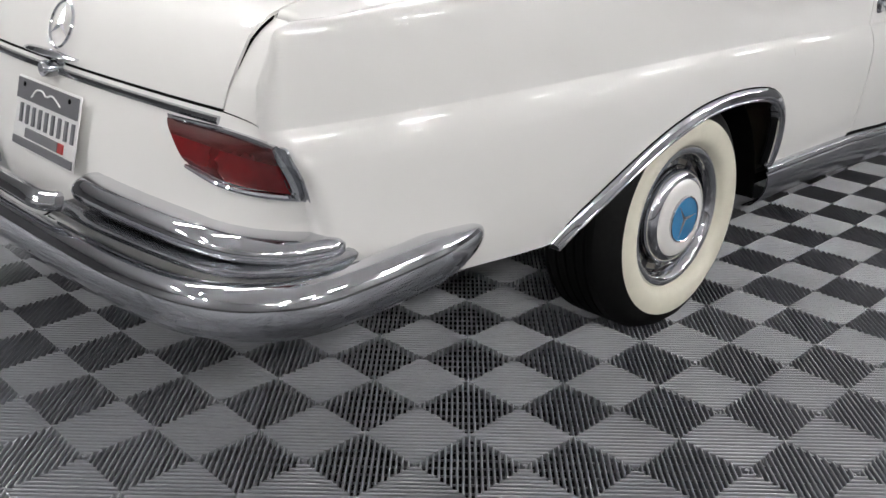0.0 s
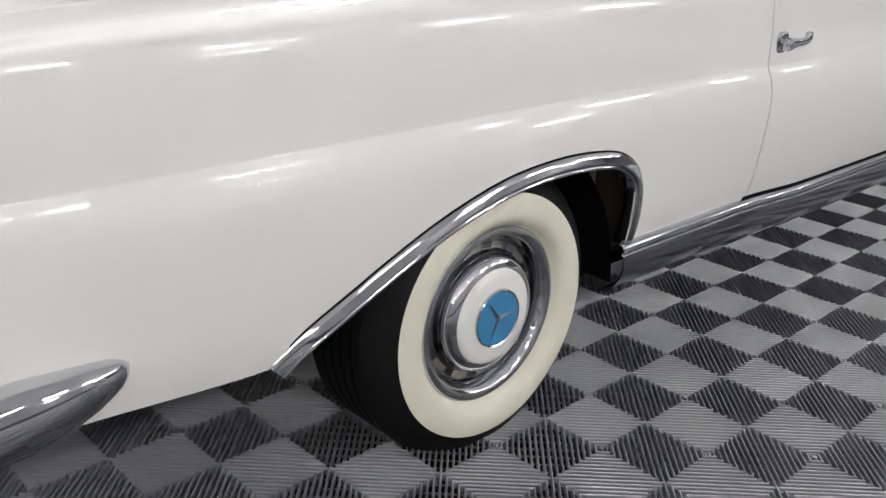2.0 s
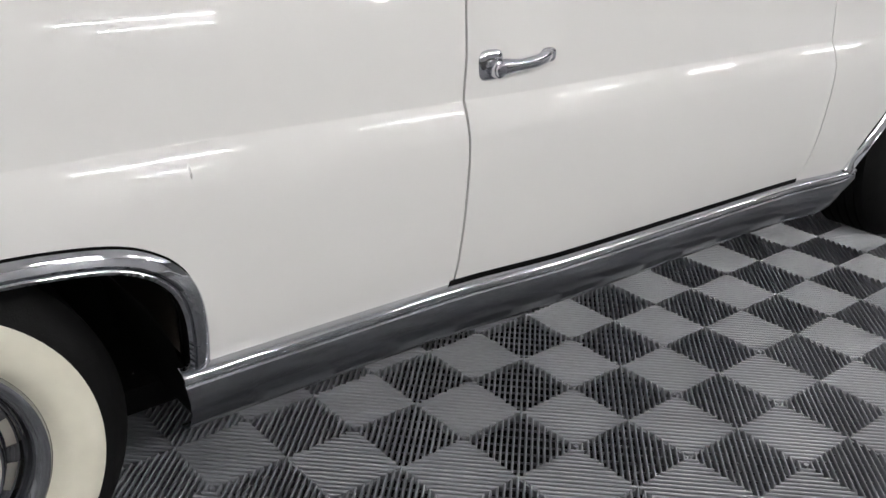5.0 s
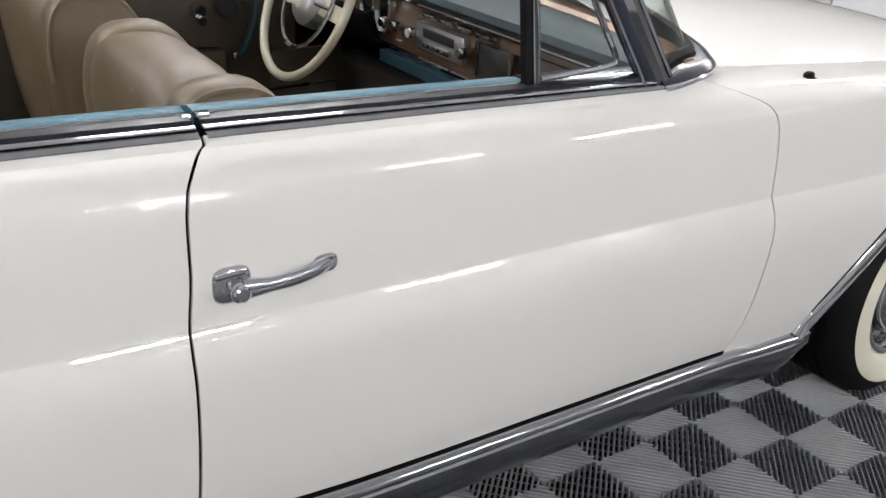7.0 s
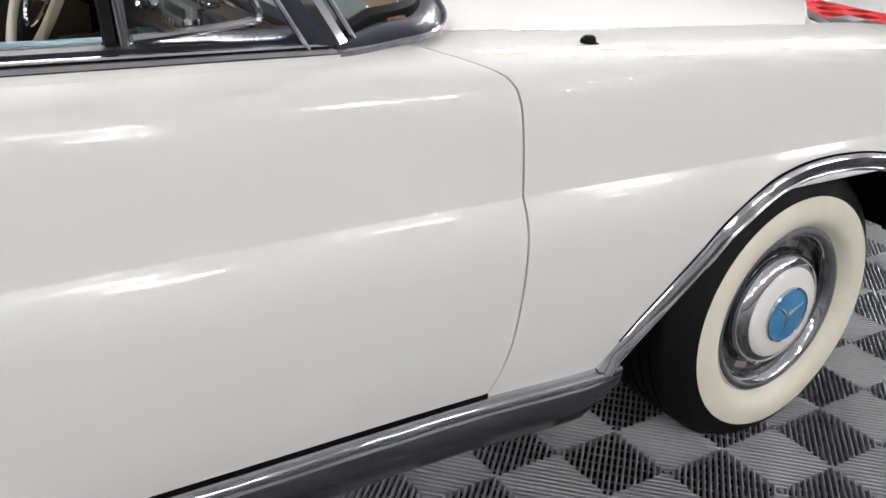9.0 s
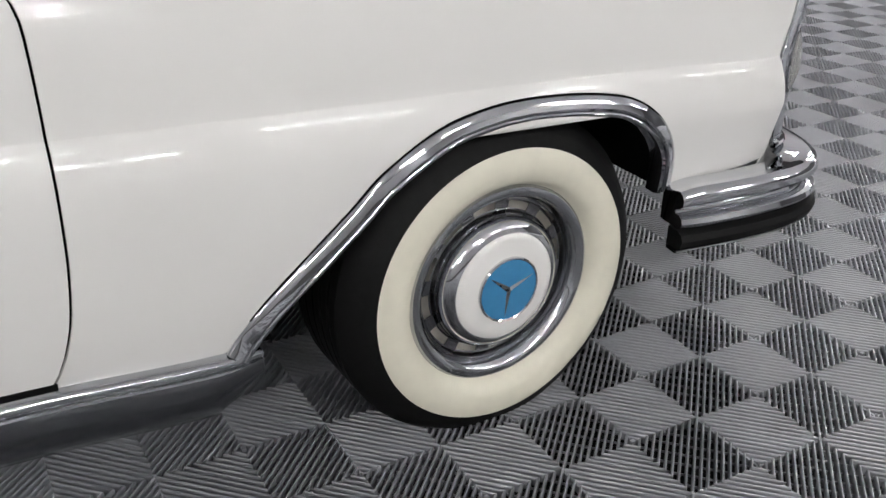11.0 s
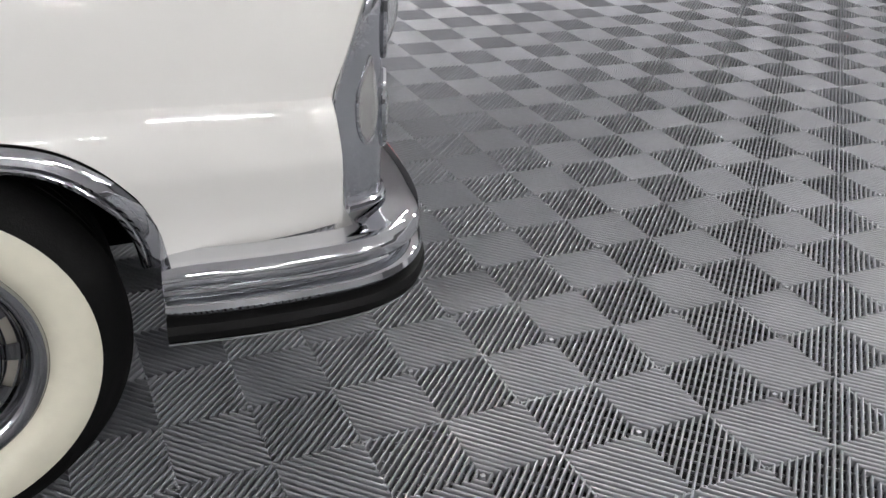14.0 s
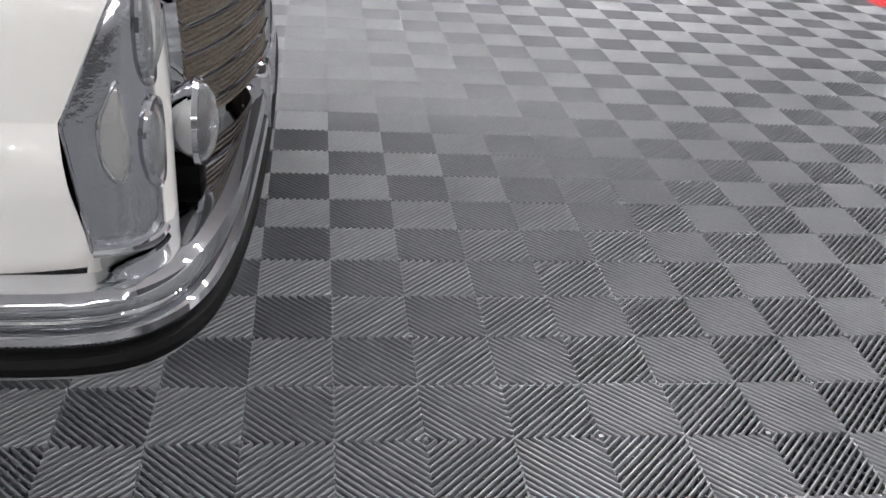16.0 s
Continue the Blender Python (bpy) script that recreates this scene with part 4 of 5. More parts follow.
# the shelf behind the upper bulge widens across the front
for i, p in enumerate(fb_line):
    k = min(1.0, max(0.0, (p.x - 4.33) / 0.09))
    for j, dx, dz in ((0, -0.064, 0.013), (1, 0.0, 0.012), (2, 0.0, 0.0105), (3, 0.0, 0.008), (4, 0.0, 0.005), (5, 0.0, 0.004)):
        fb_geo[0][i * n_prof + j] = tuple(Vector(fb_geo[0][i * n_prof + j]) + Vector((dx * k, 0, dz * k)))
front_bumper = part("front_bumper", fb_geo, CHROME, car, "stepped polished chrome front bumper")
part("rubber_strip", sweep(fb_line, [(-0.02, -0.024), (0.010, -0.0245), (0.022, -0.029), (0.026, -0.041), (0.022, -0.054), (0.010, -0.060), (-0.02, -0.061)]), RUBBER, front_bumper, "black rubber lower strip")
part("lower_lip", sweep(fb_line, [(-0.02, -0.062), (0.012, -0.063), (0.013, -0.066), (0.008, -0.069), (-0.02, -0.069)]), DULL_CHROME, front_bumper)
for y in (0.75, 2 * CY - 0.75):
    rows = []
    for z, r in ((0.28, 0.7), (0.30, 0.95), (0.36, 1.0), (0.43, 1.0), (0.455, 0.85), (0.465, 0.5)):
        rows.append([(4.44 + 0.055 * r * math.cos(a), y + 0.032 * r * math.sin(a), z) for a in [math.pi * (-0.5 + k / 10) for k in range(11)]])
    part("overrider", net(rows), CHROME, front_bumper, "chrome bumper overrider")
for y in (0.30, 2 * CY - 0.30):
    fog = part("fog_lamp", moved(lathe([(0.0, 0.05), (0.03, 0.046), (0.052, 0.03), (0.064, 0.008), (0.066, -0.002)], 32), Matrix.Translation((4.405, y, 0.507)) @ Matrix.Rotation(radians(90), 4, "Z")), CHROME, car, "round clear fog lamp with a chrome shell")
    part("fog_glass", moved(lathe([(0.064, -0.002), (0.058, -0.016), (0.042, -0.026), (0.02, -0.031), (0.0, -0.032)], 32), Matrix.Translation((4.405, y, 0.507)) @ Matrix.Rotation(radians(90), 4, "Z")), LAMP_GLASS, fog, "clear ribbed fog lamp glass")
    part("fog_rim", moved(lathe([(0.066, 0.006), (0.070, 0.0), (0.066, -0.008), (0.060, -0.008)], 32), Matrix.Translation((4.405, y, 0.507)) @ Matrix.Rotation(radians(90), 4, "Z")), CHROME, fog)
    part("fog_foot", moved(box(-0.03, -0.034, -0.10, 0.022, 0.034, -0.058, 0.010), Matrix.Translation((4.39, y, 0.507))), BLACK, fog)

part("grille_spine", sweep([(4.480 - 0.06 * max(0, z - 0.60), CY, z) for z in steps(0.44, 0.725, 6)], circle(0.010, 10), up=(1, 0, 0)), CHROME, grille)

# ---------------------------------------------------------------- belt line, door pull, washer jet
TEAL = material("teal_vinyl", (0.040, 0.130, 0.185), 0.5, grain=0.06, grain_size=120, bump=0.25, bump_size=900)


def belt(x0, x1, prof, dy=0.0, dz=0.0, n=20):
    return sweep([(x, y_top(x) + 0.4 * inset(x) + dy, z_top(x) + dz - 0.0015) for x in steps(x0, x1, n)], prof)


for name, x0, x1 in (("rear", 1.16, 1.868), ("front", 1.879, 2.735)):
    both("belt_moulding", belt(x0, x1, [(0.0055, -0.003), (0.0055, -0.001), (0.001, 0.0032), (-0.006, 0.0038), (-0.006, -0.003)], -0.002, 0.0045), CHROME, "double chrome belt moulding")
    both("belt_gap", belt(x0, x1, [(0.0, -0.004), (0.0, 0.0005), (-0.012, 0.0005), (-0.012, -0.004)], 0.004, 0.0085), BLACK)
    both("belt_moulding", belt(x0, x1, [(0.004, -0.001), (0.0045, 0.001), (0.003, 0.0036), (0.0, 0.0045), (-0.006, 0.0045), (-0.007, -0.001)], 0.011, 0.0095), CHROME)
    both("belt_rubber", belt(x0, x1, [(0.004, -0.012), (0.005, 0.001), (0.001, 0.005), (-0.018, 0.0075), (-0.022, -0.012)], 0.022, 0.0135), BELT_DARK)
    both("belt_bead", belt(x0, min(x1, 2.44), circle(0.0018, 6), 0.0415, 0.0215), CHROME)
    if name == "front":
        x1 = 2.438
    both("belt_pad", belt(x0, x1, [(0.003, -0.05), (0.005, 0.000), (-0.003, 0.006), (-0.020, 0.007), (-0.040, 0.002), (-0.045, -0.05)], 0.048, 0.0175), TEAL, "teal padded top of the door")
both("latch", join(box(1.858, 0.115, 0.912, 1.872, 0.135, 0.926, 0.003), box(1.878, 0.115, 0.912, 1.898, 0.135, 0.926, 0.003)), CHROME)

pull_m = side_y(1.9, 0.73)
def cushion_plate(cx, cz, hx, hz, rise, power=3.4, n=36):
    """A rounded plate on the flank, domed outward."""
    out = []
    for k, y in ((1.0, 0.006), (1.0, -0.002), (0.95, -0.55 * rise), (0.82, -0.85 * rise), (0.5, -rise), (0.02, -rise)):
        ring = []
        for i in range(n):
            c, q = math.cos(2 * math.pi * i / n), math.sin(2 * math.pi * i / n)
            ring.append((cx + k * hx * math.copysign(abs(c) ** (2 / power), c), pull_m + y, cz + k * hz * math.copysign(abs(q) ** (2 / power), q)))
        out.append(ring)
    return net(out, True)


grip = smooth_line([(1.882, pull_m - 0.016, 0.7275), (1.905, pull_m - 0.019, 0.7280), (1.935, pull_m - 0.021, 0.7285), (1.965, pull_m - 0.019, 0.7300), (1.990, pull_m - 0.013, 0.7325), (2.008, pull_m - 0.006, 0.7335)], 5)
grip_scale = [float(np.interp(i, [0, 4, 8, 15, 20, 25], [1.25, 1.1, 0.82, 0.88, 0.95, 0.8])) for i in range(len(grip))]
both("door_handle", join(
    cushion_plate(1.872, 0.7305, 0.0275, 0.0265, 0.009),
    cushion_plate(2.008, 0.7325, 0.0185, 0.0135, 0.008, 3.0),
    sweep(grip, circle(0.0115, 14, 0.75, 1.1), scale=grip_scale),
    moved(lathe([(0.0, -0.029), (0.009, -0.029), (0.0115, -0.027), (0.0120, -0.023), (0.0140, -0.022), (0.0150, -0.018), (0.0150, -0.004)], 24), Matrix.Translation((1.878, pull_m, 0.7255)))), CHROME, "chrome pull handle with a push button")
jet = part("washer_jet", join(moved(lathe([(0.0, -0.010), (0.006, -0.010), (0.0095, -0.006), (0.0105, 0.006)], 14), Matrix.Translation((3.176, 0.118, 0.848)) @ Matrix.Rotation(radians(-90), 4, "X") @ Matrix.Diagonal((1.5, 1, 1, 1))), box(3.160, 0.108, 0.836, 3.193, 0.129, 0.847, 0.003)), RUBBER, car, "small black washer jet")

# ---------------------------------------------------------------- windscreen and vent windows
GLASS = thin_glass("window_glass", (0.93, 0.96, 0.95))
seal_half = smooth_line([(2.722, 0.094, 0.883), (2.765, 0.100, 0.884), (2.82, 0.112, 0.887), (2.875, 0.130, 0.888), (2.925, 0.168, 0.891), (2.975, 0.26, 0.902), (3.02, 0.45, 0.922), (3.045, 0.65, 0.938), (3.052, CY, 0.942)], 5)
seal_line = seal_half + [Vector((p.x, 2 * CY - p.y, p.z)) for p in reversed(seal_half[:-1])]
seal_scale = [min(1.0, 0.45 + 0.55 * i / 9) for i in range(len(seal_half))]
seal_scale += list(reversed(seal_scale[:-1]))
screen = part("windscreen_seal", sweep(seal_line, [(0.006, -0.012), (0.007, -0.002), (0.0, 0.007), (-0.016, 0.014), (-0.032, 0.016), (-0.042, 0.008), (-0.04, -0.012)], scale=seal_scale), DARK_TRIM, car, "dark grey windscreen base moulding")
part("seal_edge", sweep(seal_line, [(0.004, -0.010), (0.010, -0.010), (0.010, -0.003), (0.004, -0.001)]), CHROME, screen)
part("screen_rubber", sweep(seal_line, [(-0.034, 0.012), (-0.036, 0.026), (-0.046, 0.034), (-0.058, 0.030), (-0.06, 0.0), (-0.04, 0.0)], scale=seal_scale), RUBBER, screen)
rows = []
for p in seal_line:
    c = Vector((2.2, CY, p.z))
    d = (c - Vector(p))
    d.z = 0
    d.normalize()
    q = Vector(p) + d * 0.046
    rows.append([(q.x - 0.58 * h, q.y + (0.18 * h if q.y < CY else -0.18 * h) * min(1, abs(q.y - CY) / 0.6), q.z + 0.012 + h) for h in (0.0, 0.1, 0.2, 0.3, 0.36)])
pane = part("windscreen_glass", net(rows), GLASS, screen, "curved clear windscreen glass", thick=0.005)
pane.visible_shadow = False


def pillar(dx, dy, prof, mat, name, label=""):
    g = sweep([(2.735 + dx - 0.57 * h, 0.100 + dy + 0.20 * h, 0.878 + h) for h in steps(0, 0.40, 10)], prof, up=(-0.87, 0, -0.5))
    return both(name, g, mat, label, parent=screen)


pillar(-0.047, 0.002, circle(0.0040, 8, 1.6, 1.0), CHROME, "pillar_strip", "chrome pillar strip")
pillar(-0.028, 0.008, [(-0.014, -0.016), (0.006, -0.014), (0.008, 0.0), (0.006, 0.014), (-0.014, 0.015)], DARK_TRIM, "pillar_rubber")
pillar(0.000, 0.006, [(-0.014, -0.012), (0.005, -0.012), (0.010, 0.0), (0.006, 0.018), (-0.014, 0.022)], CHROME, "windscreen_pillar", "polished chrome windscreen pillar")
pillar(0.028, 0.010, circle(0.0046, 8, 1.6, 1.0), CHROME, "pillar_strip")
top = smooth_line([(2.507, 0.18, 1.278), (2.60, 0.36, 1.325), (2.66, 0.6, 1.345), (2.675, CY, 1.35), (2.66, 2 * CY - 0.6, 1.345), (2.60, 2 * CY - 0.36, 1.325), (2.507, 2 * CY - 0.18, 1.278)], 5)
part("windscreen_header", sweep(top, circle(0.022, 10)), CHROME, screen)
for flip in (False, True):
    f = (lambda g: mirrored(g, CY)) if flip else (lambda g: g)
    vent = part("vent_window", f(sweep([(2.456, 0.127, 0.884), (2.450, 0.135, 0.98), (2.442, 0.143, 1.08), (2.432, 0.152, 1.20)], circle(0.0095, 12, 1.2, 0.9), up=(1, 0, 0))), CHROME, car, "chrome-framed quarter vent window")
    part("vent_rubber", f(sweep([(2.440, 0.130, 0.884), (2.434, 0.138, 0.98), (2.426, 0.146, 1.08), (2.416, 0.155, 1.20)], [(-0.010, -0.006), (0.006, -0.006), (0.006, 0.006), (-0.010, 0.006)], up=(1, 0, 0))), RUBBER, vent)
    part("vent_base", f(sweep([(2.452, 0.126, 0.893), (2.56, 0.120, 0.892), (2.70, 0.112, 0.888)], [(-0.060, -0.014), (0.005, -0.012), (0.006, 0.008), (-0.006, 0.013), (-0.060, 0.012)])), DARK_TRIM, vent)
    rail = [(2.466, 0.128, 0.910), (2.53, 0.126, 0.914), (2.612, 0.124, 0.921), (2.627, 0.125, 0.932), (2.600, 0.134, 0.985), (2.56, 0.146, 1.06), (2.50, 0.165, 1.17)]
    part("vent_frame", f(sweep(smooth_line(rail, 4), circle(0.0055, 8), up=(0, 1, 0))), CHROME, vent)
    g = part("vent_glass", f(([(2.462, 0.1285, 0.908), (2.622, 0.1260, 0.925), (2.50, 0.1650, 1.17), (2.436, 0.1520, 1.17)], [(0, 1, 2, 3)])), GLASS, vent, thick=0.004)
    g.visible_shadow = False


# ---------------------------------------------------------------- cabin
LEATHER = material("tan_leather", (0.115, 0.082, 0.046), 0.46, grain=0.06, grain_size=60, stain=0.06, stain_size=4, bump=0.35, bump_size=500)
PIPING = material("tan_piping", (0.16, 0.122, 0.08), 0.45, grain=0.05)
CARD = material("door_card_vinyl", (0.040, 0.029, 0.017), 0.55, grain=0.06, grain_size=50, stain=0.05, bump=0.3, bump_size=500)
CARPET = material("brown_carpet", (0.014, 0.011, 0.008), 0.95, grain=0.25, grain_size=400, stain=0.1, bump=0.8, bump_size=700)
# The doors' teal again, darkened to hold the shade under the dash.
KNEE = material("shaded_teal_vinyl", (0.012, 0.042, 0.058), 0.5, grain=0.06, grain_size=120, bump=0.25, bump_size=900)
WOOD = material("burr_wood", (0.078, 0.043, 0.023), 0.28, coat=0.8, grain=0.35, grain_size=30, stain=0.25, stain_size=9, stretch=(1.0, 0.35, 1.6))
# The same teal darker still: cabin shade put into the colour.
PAD = material("deep_shaded_teal_pad", (0.007, 0.022, 0.028), 0.55, grain=0.06, grain_size=120, bump=0.25, bump_size=900)
CAP = material("varnished_wood", (0.26, 0.125, 0.05), 0.3, coat=0.7, grain=0.3, grain_size=25, stain=0.2, stain_size=8, stretch=(1.0, 0.3, 1.0))
IVORY = material("ivory_plastic", (0.42, 0.385, 0.30), 0.3, grain=0.02, grain_size=60, coat=0.4)
DIAL = material("dial_face", (0.02, 0.02, 0.02), 0.3, grain=0.1)
SILVER = material("grey_metal", (0.35, 0.36, 0.37), 0.35, 0.8, grain=0.05)

part("cabin_carpet", box(1.37, 0.14, 0.246, 2.95, 2 * CY - 0.14, 0.262), CARPET, car, "brown carpet on the cabin floor")
part("transmission_tunnel", net([[(x, CY + a, 0.262 + b) for a, b in ((-0.14, 0), (-0.12, 0.09), (-0.08, 0.13), (0, 0.145), (0.08, 0.13), (0.12, 0.09), (0.14, 0))] for x in steps(1.2, 2.95, 6)]), CARPET, car)
part("firewall", net([[(2.93, y, z), (2.95, y, z)] for y, z in ((0.12, 0.25), (0.12, 0.84), (2 * CY - 0.12, 0.84), (2 * CY - 0.12, 0.25))], True), CARPET, car, thick=0.01)
part("toe_board", box(2.84, 0.14, 0.25, 2.93, 2 * CY - 0.14, 0.60, 0.02), CARPET, car)
part("rear_bulkhead", box(1.10, 0.36, 0.25, 1.16, 2 * CY - 0.36, 0.86, 0.02), CARD, car)
for y0, y1 in ((0.118, 0.148), (2 * CY - 0.148, 2 * CY - 0.118)):
    part("door_card", box(1.37, y0, 0.27, 2.71, y1, 0.895, 0.01), CARD, car, "brown vinyl inner door panel")
inward = 2 * CY - 0.15
part("armrest", box(2.00, inward - 0.055, 0.565, 2.47, inward + 0.01, 0.645, 0.022), CARD, car, "padded brown armrest")
part("armrest_strip", sweep([(1.95, inward - 0.058, 0.575), (2.2, inward - 0.060, 0.578), (2.46, inward - 0.058, 0.582)], circle(0.006, 8)), CHROME, car)
part("map_pocket", sweep([(2.05, inward - 0.012, 0.50), (2.2, inward - 0.022, 0.482), (2.35, inward - 0.022, 0.482), (2.46, inward - 0.012, 0.50)], circle(0.018, 8, 1.0, 1.6)), CARD, car)
part("window_crank", join(moved(lathe([(0.0, -0.03), (0.018, -0.03), (0.022, -0.02), (0.022, 0.0)], 20), Matrix.Translation((2.402, inward, 0.748)) @ Matrix.Rotation(0, 4, "Z")), moved(lathe([(0.0, -0.05), (0.012, -0.05), (0.014, -0.04), (0.010, -0.02)], 16), Matrix.Translation((2.402, inward, 0.725)))), CHROME, car, "chrome window crank")
part("door_speaker_knob", moved(lathe([(0.0, -0.032), (0.026, -0.032), (0.034, -0.022), (0.036, 0.0)], 24), Matrix.Translation((2.486, inward, 0.755))), DIAL, car, "round black knob on the door")
part("door_pull", sweep(smooth_line([(2.555, inward - 0.01, 0.775), (2.560, inward - 0.05, 0.765), (2.545, inward - 0.055, 0.70), (2.515, inward - 0.05, 0.63), (2.505, inward - 0.01, 0.612)], 5), circle(0.013, 10), up=(0, 1, 0)), PAD, car, "teal door pull with chrome ends")
part("pull_end", box(2.488, inward - 0.05, 0.612, 2.512, inward - 0.015, 0.632, 0.005), CHROME, car)
part("kick_panel", box(2.62, inward - 0.012, 0.27, 2.86, inward + 0.004, 0.62, 0.01), CARD, car)
part("kick_strip", sweep([(2.56, inward - 0.014, 0.50), (2.86, inward - 0.014, 0.51)], circle(0.004, 6)), CHROME, car)


def cushion(x0, y0, z0, x1, y1, z1, r, puff=0.012):
    """A stuffed block with rounded edges and a swollen top."""
    rows = []
    n = 20
    for i in range(9):
        ph = -math.pi / 2 + math.pi * i / 8
        row = []
        for k in range(4 * n):
            th = 2 * math.pi * k / (4 * n)
            cx, cy = math.cos(th), math.sin(th)
            e = 0.42
            sx = math.copysign(abs(cx) ** e, cx)
            sy = math.copysign(abs(cy) ** e, cy)
            c = math.cos(ph) ** 0.35 if math.cos(ph) > 1e-6 else 0.0
            s = math.copysign(abs(math.sin(ph)) ** 0.5, math.sin(ph))
            hx, hy, hz = (x1 - x0) / 2, (y1 - y0) / 2, (z1 - z0) / 2
            row.append(((x0 + x1) / 2 + sx * hx * c, (y0 + y1) / 2 + sy * hy * c, (z0 + z1) / 2 + s * hz + puff * (1 - sx * sx * c) * (1 - sy * sy * c) * (s > 0)))
        rows.append(row)
    return net(rows, True, True)


def front_seat(y0, y1):
    mid = (y0 + y1) / 2
    seat = part("front_seat", cushion(2.02, y0, 0.36, 2.52, y1, 0.535, 0.06, 0.02), LEATHER, car, "tan leather front seat with piped bolsters")
    def puff(cx, cy, cz, d, w, h, e1, e2, lean):
        rows = []
        for i in range(19):
            ph = -math.pi / 2 + math.pi * i / 18
            r = max(math.cos(ph), 0.0) ** e1
            px = math.copysign(abs(math.sin(ph)) ** e1, math.sin(ph)) * d
            row = []
            for k in range(48):
                th = 2 * math.pi * k / 48
                c, s_ = math.cos(th), math.sin(th)
                py = math.copysign(abs(c) ** e2, c) * w * r
                pz = math.copysign(abs(s_) ** e2, s_) * h * r
                row.append((cx + px - lean * pz, cy + py, cz + pz))
            rows.append(row)
        return net(rows, True)

    half = (y1 - y0) / 2
    part("backrest", puff(1.985, mid, 0.665, 0.105, half * 0.97, 0.265, 0.62, 0.55, 0.13), LEATHER, seat, "tan leather backrest with rounded shoulders", sharp=60)
    for s in (-1, 1):
        yb = mid + s * (half - 0.055)
        part("side_bolster", puff(2.005, yb, 0.665, 0.115, 0.068, 0.262, 0.70, 0.60, 0.13), LEATHER, seat, sharp=60)
        ring = []
        for k in range(29):
            a = math.pi * (0.14 + 0.72 * k / 28)
            pz = 0.262 * max(math.sin(a) ** 2.334 - 0.12, 0.0) ** 0.3
            ring.append((2.005 + 0.115 * math.copysign(abs(math.cos(a)) ** 0.7, math.cos(a)) - 0.13 * pz, yb + s * 0.036, 0.665 + pz))
        part("piping", sweep(ring, circle(0.0045, 6), up=(0, 1, 0)), PIPING, seat)
    part("seat_base", box(2.06, y0 + 0.05, 0.262, 2.48, y1 - 0.05, 0.38, 0.02), BLACK, seat)


front_seat(0.215, 0.735)
front_seat(2 * CY - 0.735, 2 * CY - 0.215)
part("rear_seat", join(cushion(1.20, 0.36, 0.34, 1.62, 2 * CY - 0.36, 0.50, 0.05), cushion(1.17, 0.36, 0.45, 1.32, 2 * CY - 0.36, 0.85, 0.05)), LEATHER, car, "tan leather rear bench")

part("parcel_shelf", box(0.93, 0.30, 0.84, 1.18, 2 * CY - 0.30, 0.875, 0.012), CARD, car, "brown vinyl shelf behind the rear bench")

# dashboard
dash_face = [(2.735, 0.735), (2.728, 0.775), (2.735, 0.83), (2.755, 0.875)]
dash = part("dashboard", net([[(x, y, z) for x, z in dash_face + [(2.80, 0.876), (2.80, 0.735)]] for y in steps(0.19, 2 * CY - 0.19, 10)], True, True), WOOD, car, "burr wood dashboard with teal pads")
part("lower_pad", sweep([(2.728, y, 0.719) for y in steps(0.32, 1.04, 10)], [(-0.030, -0.016), (0.000, -0.019), (0.010, -0.014), (0.015, -0.003), (0.011, 0.007), (0.002, 0.012), (-0.030, 0.013)]), KNEE, dash, "teal lower knee pad")
pad_rows = []
for y in steps(0.17, 2 * CY - 0.17, 20):
    front = float(np.interp(min(y, 2 * CY - y), [0.15, 0.20, 0.26, 0.45, 0.65, 0.85], [2.87, 2.905, 2.935, 2.98, 3.005, 3.01])) - 0.05
    pad_rows.append([(2.745, y, 0.872), (2.728, y, 0.884), (2.732, y, 0.895), (2.76, y, 0.901), (2.80, y, 0.901), (2.82, y, 0.899), (front, y, 0.890), (front, y, 0.85)])
part("upper_pad", net(pad_rows), PAD, dash, "teal padded dash top, darkened for cabin shade", thick=0.008)
cap_rows = []
for y in steps(0.15, 2 * CY - 0.15, 20):
    front = float(np.interp(min(y, 2 * CY - y), [0.15, 0.20, 0.26, 0.45, 0.65, 0.85], [2.87, 2.905, 2.935, 2.98, 3.005, 3.01]))
    cap_rows.append([(front - 0.07, y, 0.894), (front - 0.06, y, 0.902), (front - 0.02, y, 0.902), (front, y, 0.895)])
part("wood_cap", net(cap_rows), CAP, dash, "orange-brown wood dash top under the windscreen", thick=0.008)
for z, x in ((0.742, 2.727), (0.862, 2.742)):
    part("chrome_strip", sweep([(x - 0.004, y, z) for y in (0.20, CY, 1.5)], circle(0.004, 6)), CHROME, dash)
part("radio", box(2.715, 0.70, 0.768, 2.74, 0.90, 0.832, 0.004), SILVER, dash, "chrome-trimmed radio")
part("radio_dial", box(2.712, 0.735, 0.800, 2.722, 0.865, 0.822, 0.002), DIAL, dash)
for k in range(5):
    part("radio_button", box(2.706, 0.745 + 0.024 * k, 0.778, 2.718, 0.763 + 0.024 * k, 0.790, 0.002), CHROME, dash)
for y in (0.69, 0.91, 0.985, 1.04):
    part("knob", moved(lathe([(0.0, -0.03), (0.011, -0.03), (0.014, -0.022), (0.012, 0.0)], 16), Matrix.Translation((2.726, y, 0.80)) @ Matrix.Rotation(radians(-90), 4, "Z")), CHROME, dash)
part("ashtray", box(2.716, 0.52, 0.762, 2.735, 0.64, 0.835, 0.003), DIAL, dash, "dark ashtray panel with chrome frame")
for y in (0.518, 0.642):
    part("ashtray_frame", box(2.710, y - 0.003, 0.760, 2.722, y + 0.003, 0.838), CHROME, dash)
